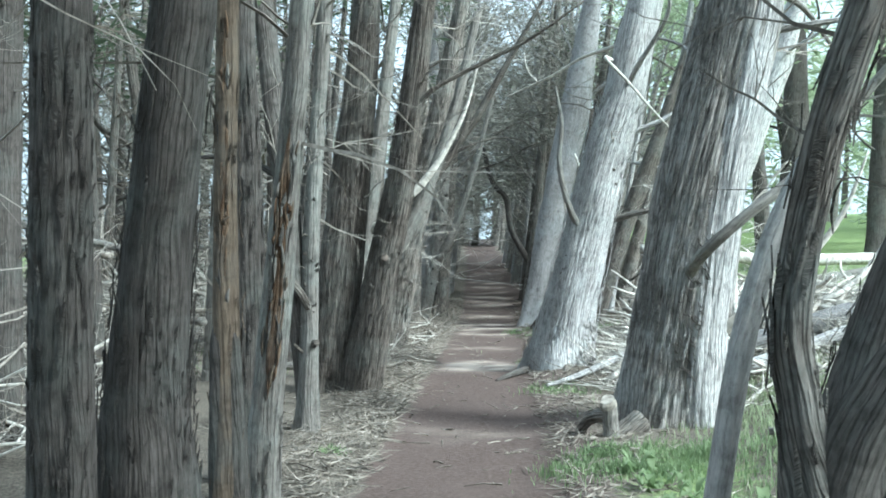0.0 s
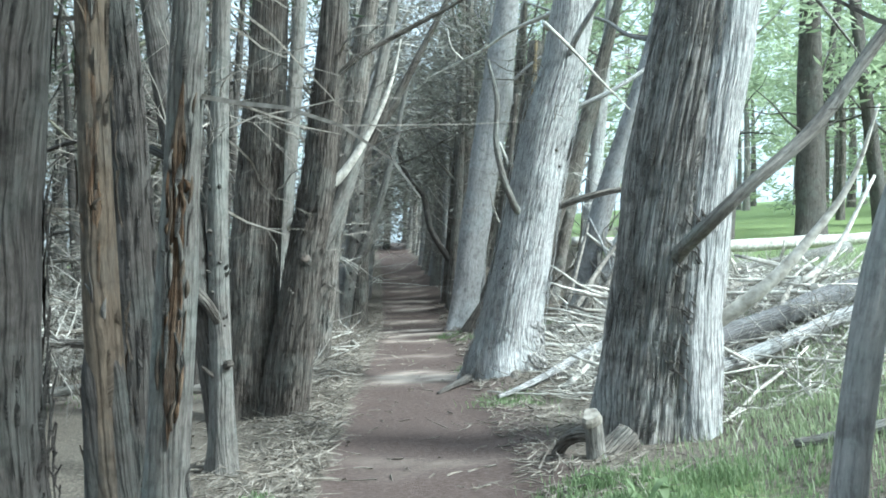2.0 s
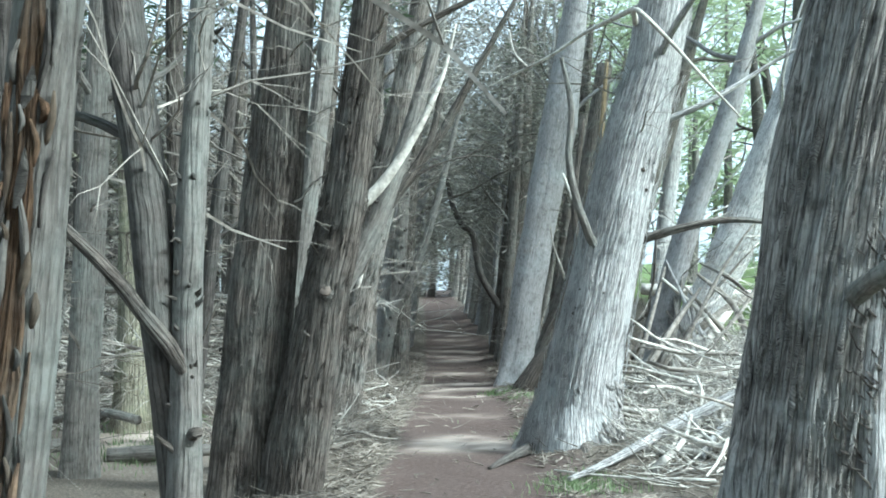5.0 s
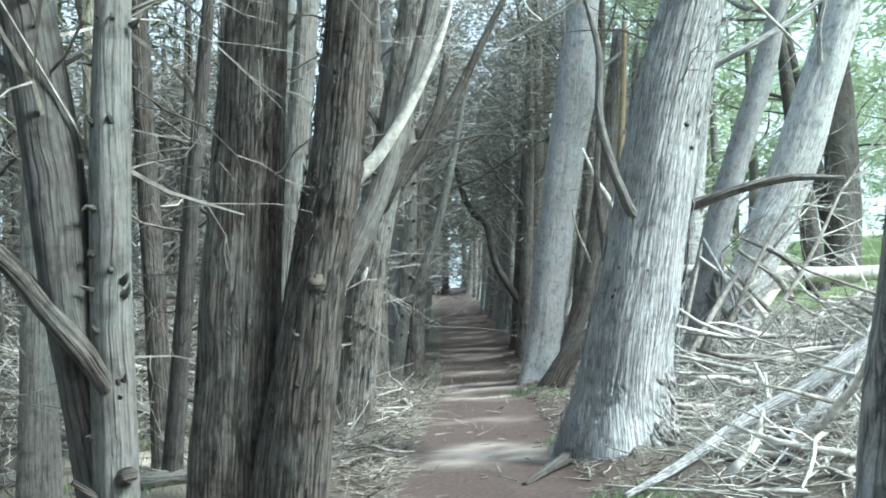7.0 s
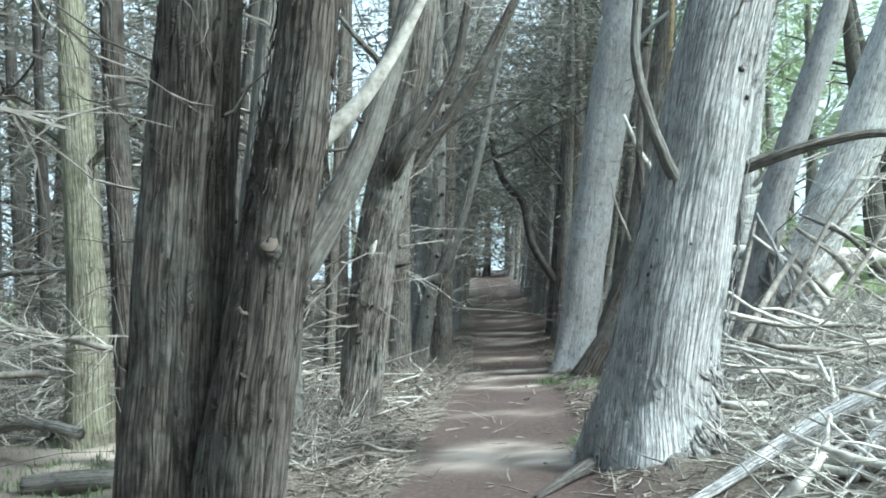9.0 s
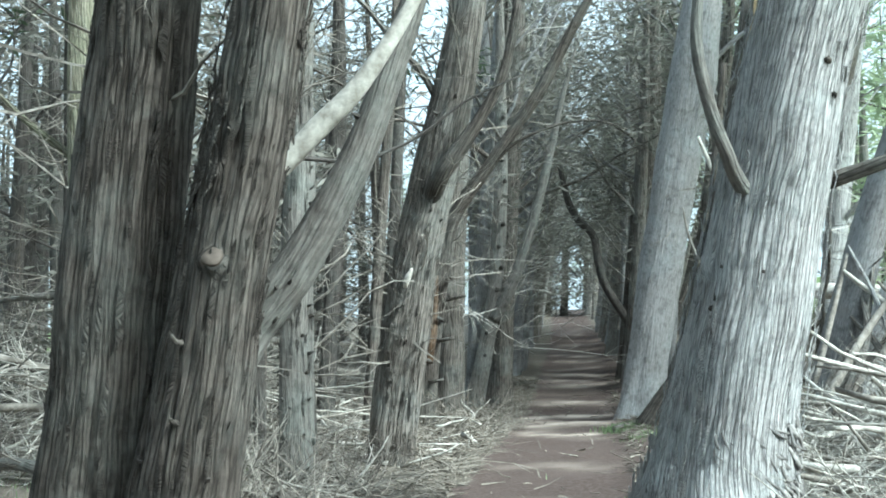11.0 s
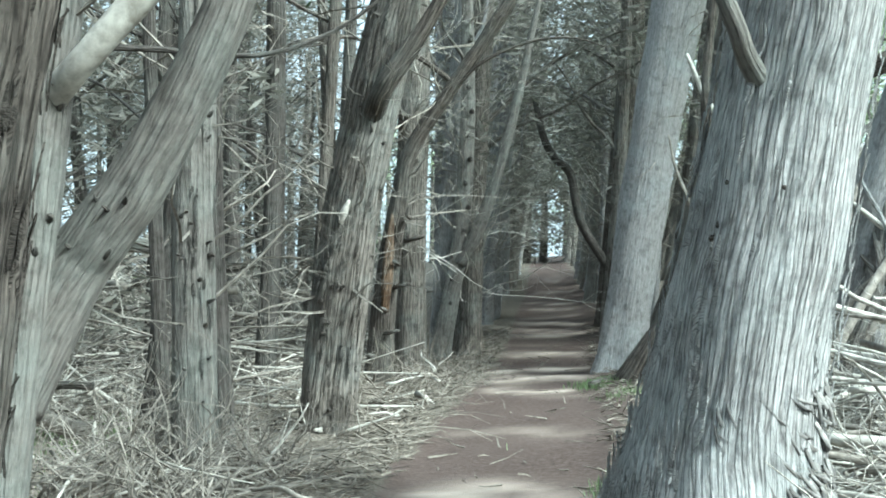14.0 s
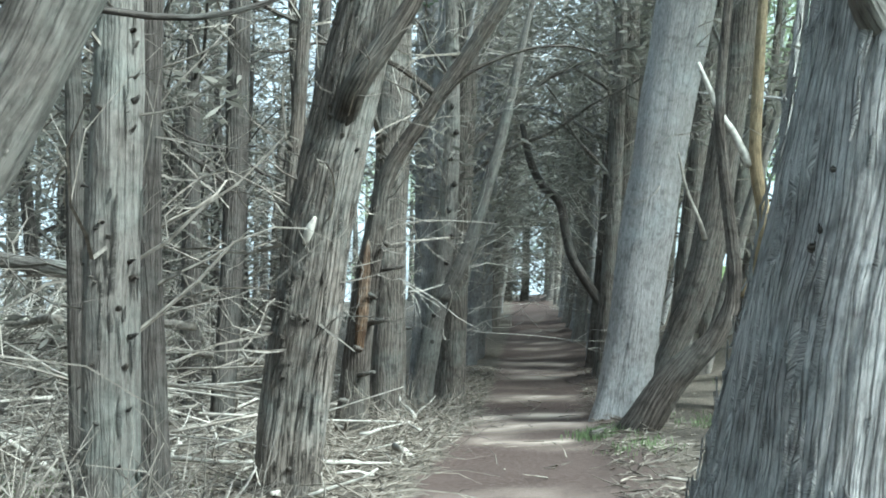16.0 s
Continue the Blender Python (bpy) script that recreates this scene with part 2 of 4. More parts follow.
def height(x, y):
    rise = 0.052 * max(0.0, min(y, 75) - 24) * smooth(22, 34, y)
    bank = (0.9 * smooth(0.7, 4.6, x) + 0.45 * smooth(3.5, 10, x)) * (0.7 + 0.3 * smooth(8, 16, y))
    d = abs(x - path_x(y))
    berm = 0.06 * smooth(0.5, 1.0, d) - 0.03
    off = smooth(0.55, 1.2, d)
    lumps = noise.noise(Vector((x * 0.7, y * 0.7, 3.1))) * 0.09 * off + noise.noise(Vector((x * 2.3, y * 2.3, 7.7))) * (0.012 + 0.03 * off)
    swell = 0.022 * ridge(x, y) * (1 - off)
    return rise + bank + berm + lumps + swell


def spaced(lo, hi, step, far, growth):
    out = list(np.arange(lo, hi + step * 0.5, step))
    s = step
    while out[-1] < far:
        s *= growth
        out.append(out[-1] + s)
    s = step
    while out[0] > -far:
        s *= growth
        out.insert(0, out[0] - s)
    return out


def mesh_object(name, verts, faces, mat, parent=None, uvs=None, shade=True):
    me = bpy.data.meshes.new(name)
    me.from_pydata(verts, [], faces)
    if shade:
        me.polygons.foreach_set("use_smooth", [True] * len(me.polygons))
    me.materials.append(mat)
    if uvs is not None:
        layer = me.uv_layers.new(name="UVMap")
        idx = np.empty(len(me.loops), dtype=np.int32)
        me.loops.foreach_get("vertex_index", idx)
        layer.data.foreach_set("uv", np.asarray(uvs, dtype=np.float32)[idx].ravel())
    me.update()
    ob = new(name, me)
    if parent:
        ob.parent = parent
        ob.matrix_parent_inverse = parent.matrix_world.inverted()
    return ob


# Bands of sunlight painted across the path: (y, width, amount).
SUN_BANDS = ((10.6, 0.25, 0.25), (16.3, 0.45, 1.25), (19.0, 0.3, 0.3), (22.3, 0.22, 0.8), (23.6, 0.28, 0.9), (27.0, 0.35, 0.9), (30.5, 0.35, 0.45), (34.5, 0.4, 0.6), (40, 0.6, 0.5), (47, 0.8, 0.5))


def build_ground():
    xs, ys = spaced(-7, 7, 0.14, 900, 1.22), spaced(1, 34, 0.14, 900, 1.22)
    verts = [(x, y, height(x, y)) for y in ys for x in xs]
    nx = len(xs)
    faces = [(j * nx + i, j * nx + i + 1, (j + 1) * nx + i + 1, (j + 1) * nx + i) for j in range(len(ys) - 1) for i in range(nx - 1)]
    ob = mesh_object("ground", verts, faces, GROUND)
    col = ob.data.color_attributes.new("cover", "FLOAT_COLOR", "POINT")
    data = []
    for x, y, z in verts:
        d = abs(x - path_x(y)) + 0.12 * noise.noise(Vector((x * 1.5, y * 1.5, 0)))
        dirt = 1 - smooth(0.45, 0.95, d)
        dirt = max(dirt, 0.55 * (1 - smooth(0.9, 1.7, d)) * smooth(-0.6, 0.2, x - path_x(y)))
        meadow = smooth(2.8, 5.5, x) * smooth(6, 13, y)
        near = math.exp(-((x - 1.0) / 0.75) ** 2 - ((y - 8.6) / 1.3) ** 2) * 0.58
        left = 0.25 * math.exp(-((x + 4.4) / 1.0) ** 2 - ((y - 16) / 3.0) ** 2)
        meadow = max(meadow, smooth(8.5, 13, x), smooth(80, 95, y), smooth(18, 25, -x))
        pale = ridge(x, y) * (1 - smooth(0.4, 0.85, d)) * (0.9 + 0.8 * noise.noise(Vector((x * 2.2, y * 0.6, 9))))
        # Sunlight on the path put into the colour as pale bands.
        for at, wide, amount in SUN_BANDS:
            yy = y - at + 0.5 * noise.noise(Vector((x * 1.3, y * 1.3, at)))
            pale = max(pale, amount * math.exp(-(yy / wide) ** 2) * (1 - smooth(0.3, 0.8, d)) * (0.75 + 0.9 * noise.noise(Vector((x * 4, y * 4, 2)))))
        # Sunlit litter of the left clearing, its brightness painted into the ground.
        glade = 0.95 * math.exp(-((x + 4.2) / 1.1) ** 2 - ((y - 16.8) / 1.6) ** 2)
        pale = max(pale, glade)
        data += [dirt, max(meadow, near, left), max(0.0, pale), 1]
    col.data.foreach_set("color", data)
    return tagged(ob, "brown trodden dirt path with pale twig litter and grass", "ground", kind="structure")


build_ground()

# ---- tubes, twigs and leaves ----


def spline(points, steps):
    """Catmull-Rom through points (x, y, z, r)."""
    p = [np.array(q, float) for q in points]
    p = [2 * p[0] - p[1]] + p + [2 * p[-1] - p[-2]]
    out = []
    for i in range(1, len(p) - 2):
        a, b, c, d = p[i - 1:i + 3]
        for k in range(steps):
            t = k / steps
            out.append(0.5 * (2 * b + (c - a) * t + (2 * a - 5 * b + 4 * c - d) * t * t + (3 * b - a - 3 * c + d) * t ** 3))
    out.append(p[-2])
    return out


class Soup:
    """Vertices and faces that gather into one mesh."""

    def __init__(self):
        self.v, self.f, self.uv = [], [], []

    def tube(self, line, sides, rough=0.0, furrow=0.0, twist=0.0, flare=0.0, seed=0.0, cap=True):
        start, along = len(self.v), 0.0
        n = len(line)
        ref = Vector((0.31, 0.95, 0.05))
        for i, q in enumerate(line):
            a, b = line[max(0, i - 1)], line[min(n - 1, i + 1)]
            d = Vector((b[0] - a[0], b[1] - a[1], b[2] - a[2])).normalized()
            u = d.cross(ref).normalized()
            w = d.cross(u)
            c, r = Vector(q[:3]), q[3]
            if i:
                along += (c - Vector(line[i - 1][:3])).length
            for s in range(sides):
                ang = 2 * math.pi * s / sides
                way = u * math.cos(ang + twist * along) + w * math.sin(ang + twist * along)
                k = r
                if flare:
                    lobes = 0.55 + 0.45 * math.sin(ang * 3 + seed) + 0.35 * math.sin(ang * 5 + seed * 2.3)
                    k *= 1 + flare * math.exp(-along / 0.40) * max(0.1, lobes) + 0.10 * math.sin(ang * 2 + seed + along * 0.5)
                if rough:
                    k *= 1 + rough * noise.noise(Vector((math.cos(ang) * 1.3, math.sin(ang) * 1.3, along * 1.4 + seed)))
                if furrow:
                    arc = r * 19
                    g = noise.noise(Vector((math.cos(ang) * arc, math.sin(ang) * arc, along * 0.85 + seed * 5)))
                    g2 = noise.noise(Vector((math.cos(ang) * arc * 2.3, math.sin(ang) * arc * 2.3, along * 3.5 + seed)))
                    k += furrow * (min(1.0, abs(g) * 4.5) - 0.75 + 0.3 * g2)
                self.v.append(tuple(c + way * k))
                self.uv.append((abs(s / sides * 2 - 1) * math.pi * r + seed, along))
        for i in range(n - 1):
            for s in range(sides):
                t = (s + 1) % sides
                self.f.append((start + i * sides + s, start + i * sides + t, start + (i + 1) * sides + t, start + (i + 1) * sides + s))
        if cap:
            self.f.append(tuple(start + (n - 1) * sides + s for s in range(sides)))
            self.f.append(tuple(start + s for s in reversed(range(sides))))

    def object(self, name, mat, parent=None, shade=True):
        return mesh_object(name, self.v, self.f, mat, parent, self.uv if len(self.uv) == len(self.v) else None, shade)


RNG = random.Random(7)


def wander(start, way, length, r0, r1, bends=5, kink=0.25, droop=0.0, rng=RNG):
    """A crooked line of (x, y, z, r)."""
    p, d = Vector(start), Vector(way).normalized()
    out = [(*p, r0)]
    for i in range(1, bends + 1):
        d = (d + Vector((rng.gauss(0, kink), rng.gauss(0, kink), rng.gauss(0, kink) - droop))).normalized()
        p = p + d * (length / bends)
        out.append((*p, r0 + (r1 - r0) * i / bends))
    return out


def dead_branch(soup, start, way, length, r, rng, forks=5, depth=1, sides=3, droop=0.0):
    bends = (2, 3, 5)[min(depth, 2)]
    line = wander(start, way, length, r, r * 0.25, bends, 0.22 if bends > 3 else 0.3, droop, rng)
    soup.tube(line, sides, cap=False)
    if depth <= 0:
        return
    for _ in range(forks):
        i = rng.randint(1, bends - 1)
        d = Vector(line[i + 1][:3]) - Vector(line[i][:3])
        d = d.normalized() + Vector((rng.gauss(0, 0.7), rng.gauss(0, 0.7), rng.gauss(0.05, 0.6)))
        dead_branch(soup, line[i][:3], d, length * rng.uniform(0.25, 0.6), max(0.003, line[i][3] * 0.55), rng, max(1, forks - 2), depth - 1, 3, droop)


def sprays(soup, centre, radius, count, size, rng, flat=0.6):
    """A clump of needle sprays: narrow leaf blades round a centre."""
    cx, cy, cz = centre
    for _ in range(count):
        d = Vector((rng.gauss(0, 1), rng.gauss(0, 1), rng.gauss(0, flat)))
        p = Vector((cx, cy, cz)) + d * radius * 0.5
        a = Vector((rng.gauss(0, 1), rng.gauss(0, 1), rng.gauss(-0.1, 0.5))).normalized() * size * rng.uniform(0.6, 1.4)
        b = a.cross(Vector((rng.gauss(0, 1), rng.gauss(0, 1), rng.gauss(0, 1)))).normalized() * size * 0.11
        k = len(soup.v)
        soup.v += [tuple(p), tuple(p + a * 0.5 + b), tuple(p + a), tuple(p + a * 0.5 - b)]
        soup.f.append((k, k + 1, k + 2, k + 3))


def empty(name, x, y, z):
    ob = new(name)
    ob.location = (x, y, z)
    ob.matrix_world = Matrix.Translation((x, y, z))
    return ob


def extend(points, top):
    """Carry a trunk on upward along its own lean, tapering, to the height top."""
    a, b = points[-2], points[-1]
    pts = list(points)
    d = Vector((b[0] - a[0], b[1] - a[1], b[2] - a[2])).normalized()
    d = (d + Vector((0, 0, 0.25))).normalized()
    z0, r0, p, n = b[2], b[3], Vector(b[:3]), 4
    for i in range(1, n + 1):
        p = p + d * ((top - z0) / n / max(0.4, d.z))
        pts.append((*p, r0 * (1 - 0.8 * i / n)))
    return pts


def tree(label, points, top=8.5, mat=None, sides=28, steps=14, furrow=0.006, flare=0.5, twist=0.0, limbs=2, twigs=14, twig_mat=None, leaf_size=0.22,
         lean=(0.3, 0), reach=1.4, low=1.6, crown=5, leaf=None, seed=1, group="row of cypress trees", name="cypress_tree", spread=1.5, crown_low=7.6, rise=(-0.15, 0.7), flakes=0, limb_rise=(0.3, 0.9)):
    """A cypress: trunk, limbs, dead twigs and a ragged crown. points run up the trunk as (x, y, z, r)."""
    rng = random.Random(seed)
    mat = mat or BARK
    x0, y0, z0, r0 = points[0]
    dx, dy = (points[1][0] - x0), (points[1][1] - y0)
    dz = max(0.1, points[1][2] - z0)
    ground = height(x0 - dx / dz * z0, y0) - 0.28
    foot = (x0 - dx / dz * (z0 - ground) * 0.8, y0 - dy / dz * (z0 - ground) * 0.8, ground, r0 * 1.02)
    root = empty(name, foot[0], foot[1], ground + 0.26)
    tagged(root, label, "tree", group)
    pts = extend(([foot] if z0 - ground > 0.1 else []) + list(points), top)
    body, rest = spline(pts[:-4], steps), spline(pts[-5:], max(3, steps // 5))
    line = body + rest[1:]
    s = Soup()
    s.tube(line, sides, 0.10, furrow, twist, flare, seed * 1.7)
    s.object("trunk", mat, root)
    if flakes:
        f = Soup()
        for _ in range(flakes):
            i = rng.randint(int(len(body) * 0.12), len(body) - 2)
            q, up = body[i], Vector(body[i + 1][:3]) - Vector(body[i][:3])
            up.normalize()
            a = rng.uniform(0, 2 * math.pi)
            out = Vector((math.cos(a), math.sin(a), 0))
            out = (out - up * out.dot(up)).normalized()
            side = up.cross(out)
            length, width = rng.uniform(0.06, 0.32), rng.uniform(0.006, 0.016)
            c = Vector(q[:3]) + out * q[3] * rng.uniform(0.98, 1.03)
            curl, shift = rng.uniform(0.0, 0.022), rng.gauss(0, 0.012)
            k = len(f.v)
            for j in range(4):
                t = j / 3
                p = c + up * (t - 0.5) * length + side * shift * t + out * (0.004 + curl * (2 * t - 1) ** 2)
                w = width * (0.35, 1.0, 0.9, 0.2)[j]
                f.v += [tuple(p - side * w), tuple(p + out * 0.006), tuple(p + side * w)]
                u = rng.random()
                f.uv += [(u, t * length), (u + width, t * length), (u + 2 * width, t * length)]
            for j in range(3):
                m = k + j * 3
                f.f += [(m, m + 1, m + 4, m + 3), (m + 1, m + 2, m + 5, m + 4)]
        tagged(f.object("loose_bark", mat, root), "peeling strips of bark", kind="stuff")
    spots = [q for q in line if q[2] > ground + low]
    for _ in range(limbs):
        q = rng.choice([p for p in spots if p[2] > ground + 2.2] or spots)
        s = Soup()
        d = (lean[0] + rng.gauss(0, 0.6), lean[1] + rng.gauss(0, 0.7), rng.uniform(*limb_rise))
        s.tube(spline(wander(q[:3], d, rng.uniform(1.2, 2.6) * reach, min(0.045, q[3] * rng.uniform(0.25, 0.42)), 0.008, 6, 0.2, 0, rng), 3), 6, 0.1)
        s.object("branch", mat, root)
    s = Soup()
    for _ in range(twigs):
        q = rng.choice(spots)
        a = rng.uniform(0, 2 * math.pi)
        d = (math.cos(a) * 0.8 + lean[0], math.sin(a) * 0.8 + lean[1], rng.uniform(*rise))
        dead_branch(s, q[:3], d, rng.uniform(0.4, 1.3) * reach, rng.uniform(0.006, 0.017), rng, 3, 2)
    if s.v:
        tagged(s.object("deadwood", twig_mat or TWIG, root, False), kind="stuff")
    s = Soup()
    high = [q for q in line if q[2] > ground + crown_low] or line[-3:]
    for _ in range(crown):
        q = rng.choice(high)
        a, w = rng.uniform(0, 2 * math.pi), rng.uniform(0.2, 1) * spread
        sprays(s, (q[0] + math.cos(a) * w, q[1] + math.sin(a) * w, q[2] + rng.uniform(-0.3, 0.6)), rng.uniform(0.45, 1.0), 60, leaf_size, rng)
    if s.v:
        s.object("crown", leaf or LEAF, root, False)
    return root


def add_limb(root, pts, mat, name="branch", sides=10, steps=6, label="", rough=0.08, furrow=0.0):
    s = Soup()
    s.tube(spline(pts, steps), sides, rough, furrow, seed=pts[0][0])
    return tagged(s.object(name, mat, root), label)


# ---- the row beside the path, near to far ----
tree("dark grey-brown cypress trunk with stringy bark", [(-2.28, 5.78, 0.58, 0.14), (-2.28, 5.78, 1.68, 0.135), (-2.26, 5.78, 2.84, 0.135)], 9, BARK_DARK, 40, 26, twigs=10, low=3.6, seed=11, limbs=0, flakes=260)
tree("broad dark cypress trunk with a flared foot", [(-2.09, 6.25, 0.40, 0.285), (-2.05, 6.25, 0.95, 0.228), (-1.97, 6.25, 1.83, 0.182), (-1.83, 6.25, 2.94, 0.19)], 9, BARK_DARK, 56, 26, flare=0.3, twigs=8, low=3.6, seed=12, limbs=0, flakes=260)
t3 = tree("slim cypress with split bark over red-brown wood", [(-1.91, 7.16, 0.27, 0.105), (-1.91, 7.16, 1.74, 0.08), (-1.88, 7.16, 3.15, 0.064)], 8, BARK_TAN, 30, 26, flare=0.25, limbs=0, twigs=8, low=3.4, flakes=60, seed=13)


def tear(root, pts, swing, width, z0, z1, chips, seed, label):
    """A split in the bark: a ragged sunken-looking band of bare wood, thick lips of bark beside it and loose slivers."""
    r = random.Random(seed)

    def on(z, a, out):
        k = max(i for i in range(len(pts) - 1) if pts[i][2] <= z or i == 0)
        u = (z - pts[k][2]) / (pts[k + 1][2] - pts[k][2])
        x, y, _, rad = [p + (q - p) * u for p, q in zip(pts[k], pts[k + 1])]
        return (x + math.sin(a) * (rad + out), y - math.cos(a) * (rad + out), z)

    band, n = Soup(), int((z1 - z0) / 0.035)
    for i in range(n + 1):
        z = z0 + (z1 - z0) * i / n
        end = min(1.0, 5 * i / n, 5 * (1 - i / n)) + 0.02
        mid = swing + 0.22 * noise.noise(Vector((0, z * 1.6, seed)))
        half = width * end * (0.75 + 0.6 * noise.noise(Vector((3, z * 3.5, seed))))
        for c in range(7):
            a = mid + half * (c / 3 - 1) * (1 + 0.25 * noise.noise(Vector((c, z * 14, seed))))
            lift = 0.006 + 0.010 * noise.noise(Vector((c * 0.9, z * 9, seed + 4))) + (0.006 if c in (0, 6) else 0.0)
            band.v.append(on(z, a, max(0.002, lift) if 0 < c < 6 else -0.004))
            band.uv.append((c * 0.02 + seed, z))
    for i in range(n):
        for c in range(6):
            k = i * 7 + c
            band.f.append((k, k + 1, k + 8, k + 7))
    tagged(band.object("bare_strip", BARK_RED, root, False), label)
    for _ in range(chips):
        z, l = r.uniform(z0, z1 - 0.1), r.uniform(0.05, 0.26)
        a = swing + r.choice((-1, 1)) * width * r.uniform(0.3, 1.15)
        p, q, e = on(z, a, 0.0), on(z + l * 0.5, a + r.gauss(0, 0.06), r.uniform(0.004, 0.016)), on(z + l, a + r.gauss(0, 0.12), r.uniform(0.0, 0.03))
        add_limb(root, [(*p, 0.005), (*q, r.uniform(0.006, 0.014)), (*e, 0.003)], r.choice([BARK_RED, BARK_DARK, BARK_SMOOTH, BARK_TAN]), "bark_sliver", 5, 3, "torn sliver of bark and wood", 0.5)


add_limb(t3, [(-1.91, 7.16, -0.1, 0.14), (-1.91, 7.16, 0.35, 0.118), (-1.91, 7.16, 0.85, 0.103), (-1.915, 7.16, 1.12, 0.094), (-1.92, 7.16, 1.24, 0.074)], BARK_DARK, "bark", 30, 8, "dark bark left on the foot of the trunk", 0.25, 0.006)
tear(t3, [(-1.91, 7.16, 0.27, 0.102), (-1.91, 7.16, 1.74, 0.08), (-1.88, 7.16, 3.15, 0.064)], 0.1, 0.5, 1.15, 3.1, 14, 5, "bare orange-brown wood where the bark has gone")
tree("straight grey cypress trunk with vertical ridges", [(-2.08, 8.14, 0.6, 0.13), (-2.06, 8.14, 1.81, 0.102), (-2.07, 8.14, 2.99, 0.078)], 8, BARK_DARK, 34, 26, flare=0.3, limbs=0, twigs=8, low=3.0, flakes=120, seed=14)
t5 = tree("slim leaning cypress with cracked red-brown wood", [(-1.8, 7.49, 0.15, 0.11), (-1.75, 7.49, 0.75, 0.096), (-1.61, 7.49, 2.11, 0.081), (-1.5, 7.49, 3.26, 0.074)], 8, BARK_SMOOTH, 30, 26, flare=0.25, limbs=0, twigs=8, low=2.4, flakes=60, seed=15)
tear(t5, [(-1.8, 7.49, 0.15, 0.11), (-1.75, 7.49, 0.75, 0.096), (-1.61, 7.49, 2.11, 0.081), (-1.5, 7.49, 3.26, 0.074)], 0.15, 0.55, 0.75, 2.5, 34, 6, "rotten red-brown wood in the split trunk")
t6 = tree("thin pale cypress with knots and broken stubs", [(-2.17, 10.27, 0.0, 0.13), (-2.14, 10.27, 0.45, 0.10), (-2.09, 10.27, 1.93, 0.082), (-1.96, 10.27, 3.68, 0.072)], 7.5, BARK_SMOOTH, 28, 24, flare=0.2, limbs=1, twigs=8, low=2.0, seed=16)
add_limb(t6, [(-2.12, 10.25, 0.84, 0.045), (-2.03, 10.16, 0.87, 0.03)], BARK_WARM, "stub")
add_limb(t6, [(-2.14, 10.22, 0.75, 0.02), (-2.24, 10.15, 0.86, 0.012)], BARK_WARM, "stub")
add_limb(t6, [(-2.08, 10.25, 1.08, 0.034), (-2.12, 10.2, 1.20, 0.04), (-2.19, 10.18, 1.32, 0.044), (-2.33, 10.18, 1.5, 0.042), (-2.49, 10.2, 1.69, 0.036), (-2.8, 10.2, 2.0, 0.028)], BARK_WARM, "branch")
tree("twin dark cypress trunk leaning away from the path", [(-2.23, 10.35, 1.0, 0.10), (-2.26, 10.27, 1.48, 0.10), (-2.3, 10.27, 2.01, 0.106), (-2.38, 10.27, 2.62, 0.105)], 8, BARK_DARK, 32, 22, flare=0.2, limbs=2, twigs=10, low=2.2, seed=17, lean=(-0.4, 0))
tree("thick dark cypress trunk with deep ridged bark", [(-2.56, 13.3, 0.27, 0.26), (-2.39, 13.3, 1.84, 0.235), (-2.19, 13.3, 3.48, 0.192)], 9.5, BARK_WARM, 72, 30, furrow=0.016, flare=0.35, limbs=0, twigs=12, low=2.2, flakes=420, seed=18)
t8 = tree("leaning brown cypress trunk with a sawn-off stub", [(-2.09, 13.15, 0.52, 0.215), (-1.87, 13.15, 1.61, 0.182), (-1.71, 13.15, 2.34, 0.172), (-1.53, 13.15, 3.38, 0.165)], 9.5, BARK_WARM, 72, 30, furrow=0.018, flare=0.3, limbs=0, twigs=10, low=2.9, flakes=420, seed=19)
add_limb(t8, [(-1.53, 13.1, 3.32, 0.045), (-1.23, 13.0, 3.59, 0.03), (-0.65, 13.0, 3.88, 0.025), (-0.1, 12.9, 4.12, 0.02), (0.5, 12.8, 4.5, 0.012)], BARK_WARM, "branch", 10, 6, "dark limb slanting up across the path")
stub = add_limb(t8, [(-1.88, 13.15, 1.54, 0.15), (-1.86, 13.04, 1.585, 0.095), (-1.845, 12.985, 1.61, 0.066), (-1.84, 12.965, 1.617, 0.054)], BARK_WARM, "stub", 22, 5, "", 0.3, 0.008)
s = Soup()
s.tube([(-1.84, 12.968, 1.617, 0.045), (-1.838, 12.957, 1.621, 0.036)], 14, 0.3)
tagged(s.object("sawn_face", CUT, stub), "pale sawn end grain")
t9 = tree("pale grey trunk with a slanting second stem and peeled limb", [(-2.48, 14.2, 0.67, 0.125), (-2.37, 14.2, 1.3, 0.118), (-2.27, 14.2, 1.93, 0.112), (-2.15, 14.2, 2.65, 0.105)], 8, BARK_SMOOTH, 36, 20, furrow=0.004, flare=0.2, limbs=1, twigs=8, low=2.4, seed=20)
add_limb(t9, [(-2.46, 14.25, 0.8, 0.11), (-2.27, 14.35, 1.29, 0.128), (-2.13, 14.35, 1.47, 0.125), (-1.95, 14.35, 1.68, 0.117), (-1.64, 14.35, 2.17, 0.098), (-1.45, 14.35, 2.6, 0.08), (-1.1, 14.4, 3.6, 0.065), (-0.8, 14.4, 4.8, 0.05)], BARK_SMOOTH, "second_trunk", 28, 12, "slanting smooth grey stem", 0.1, 0.004)
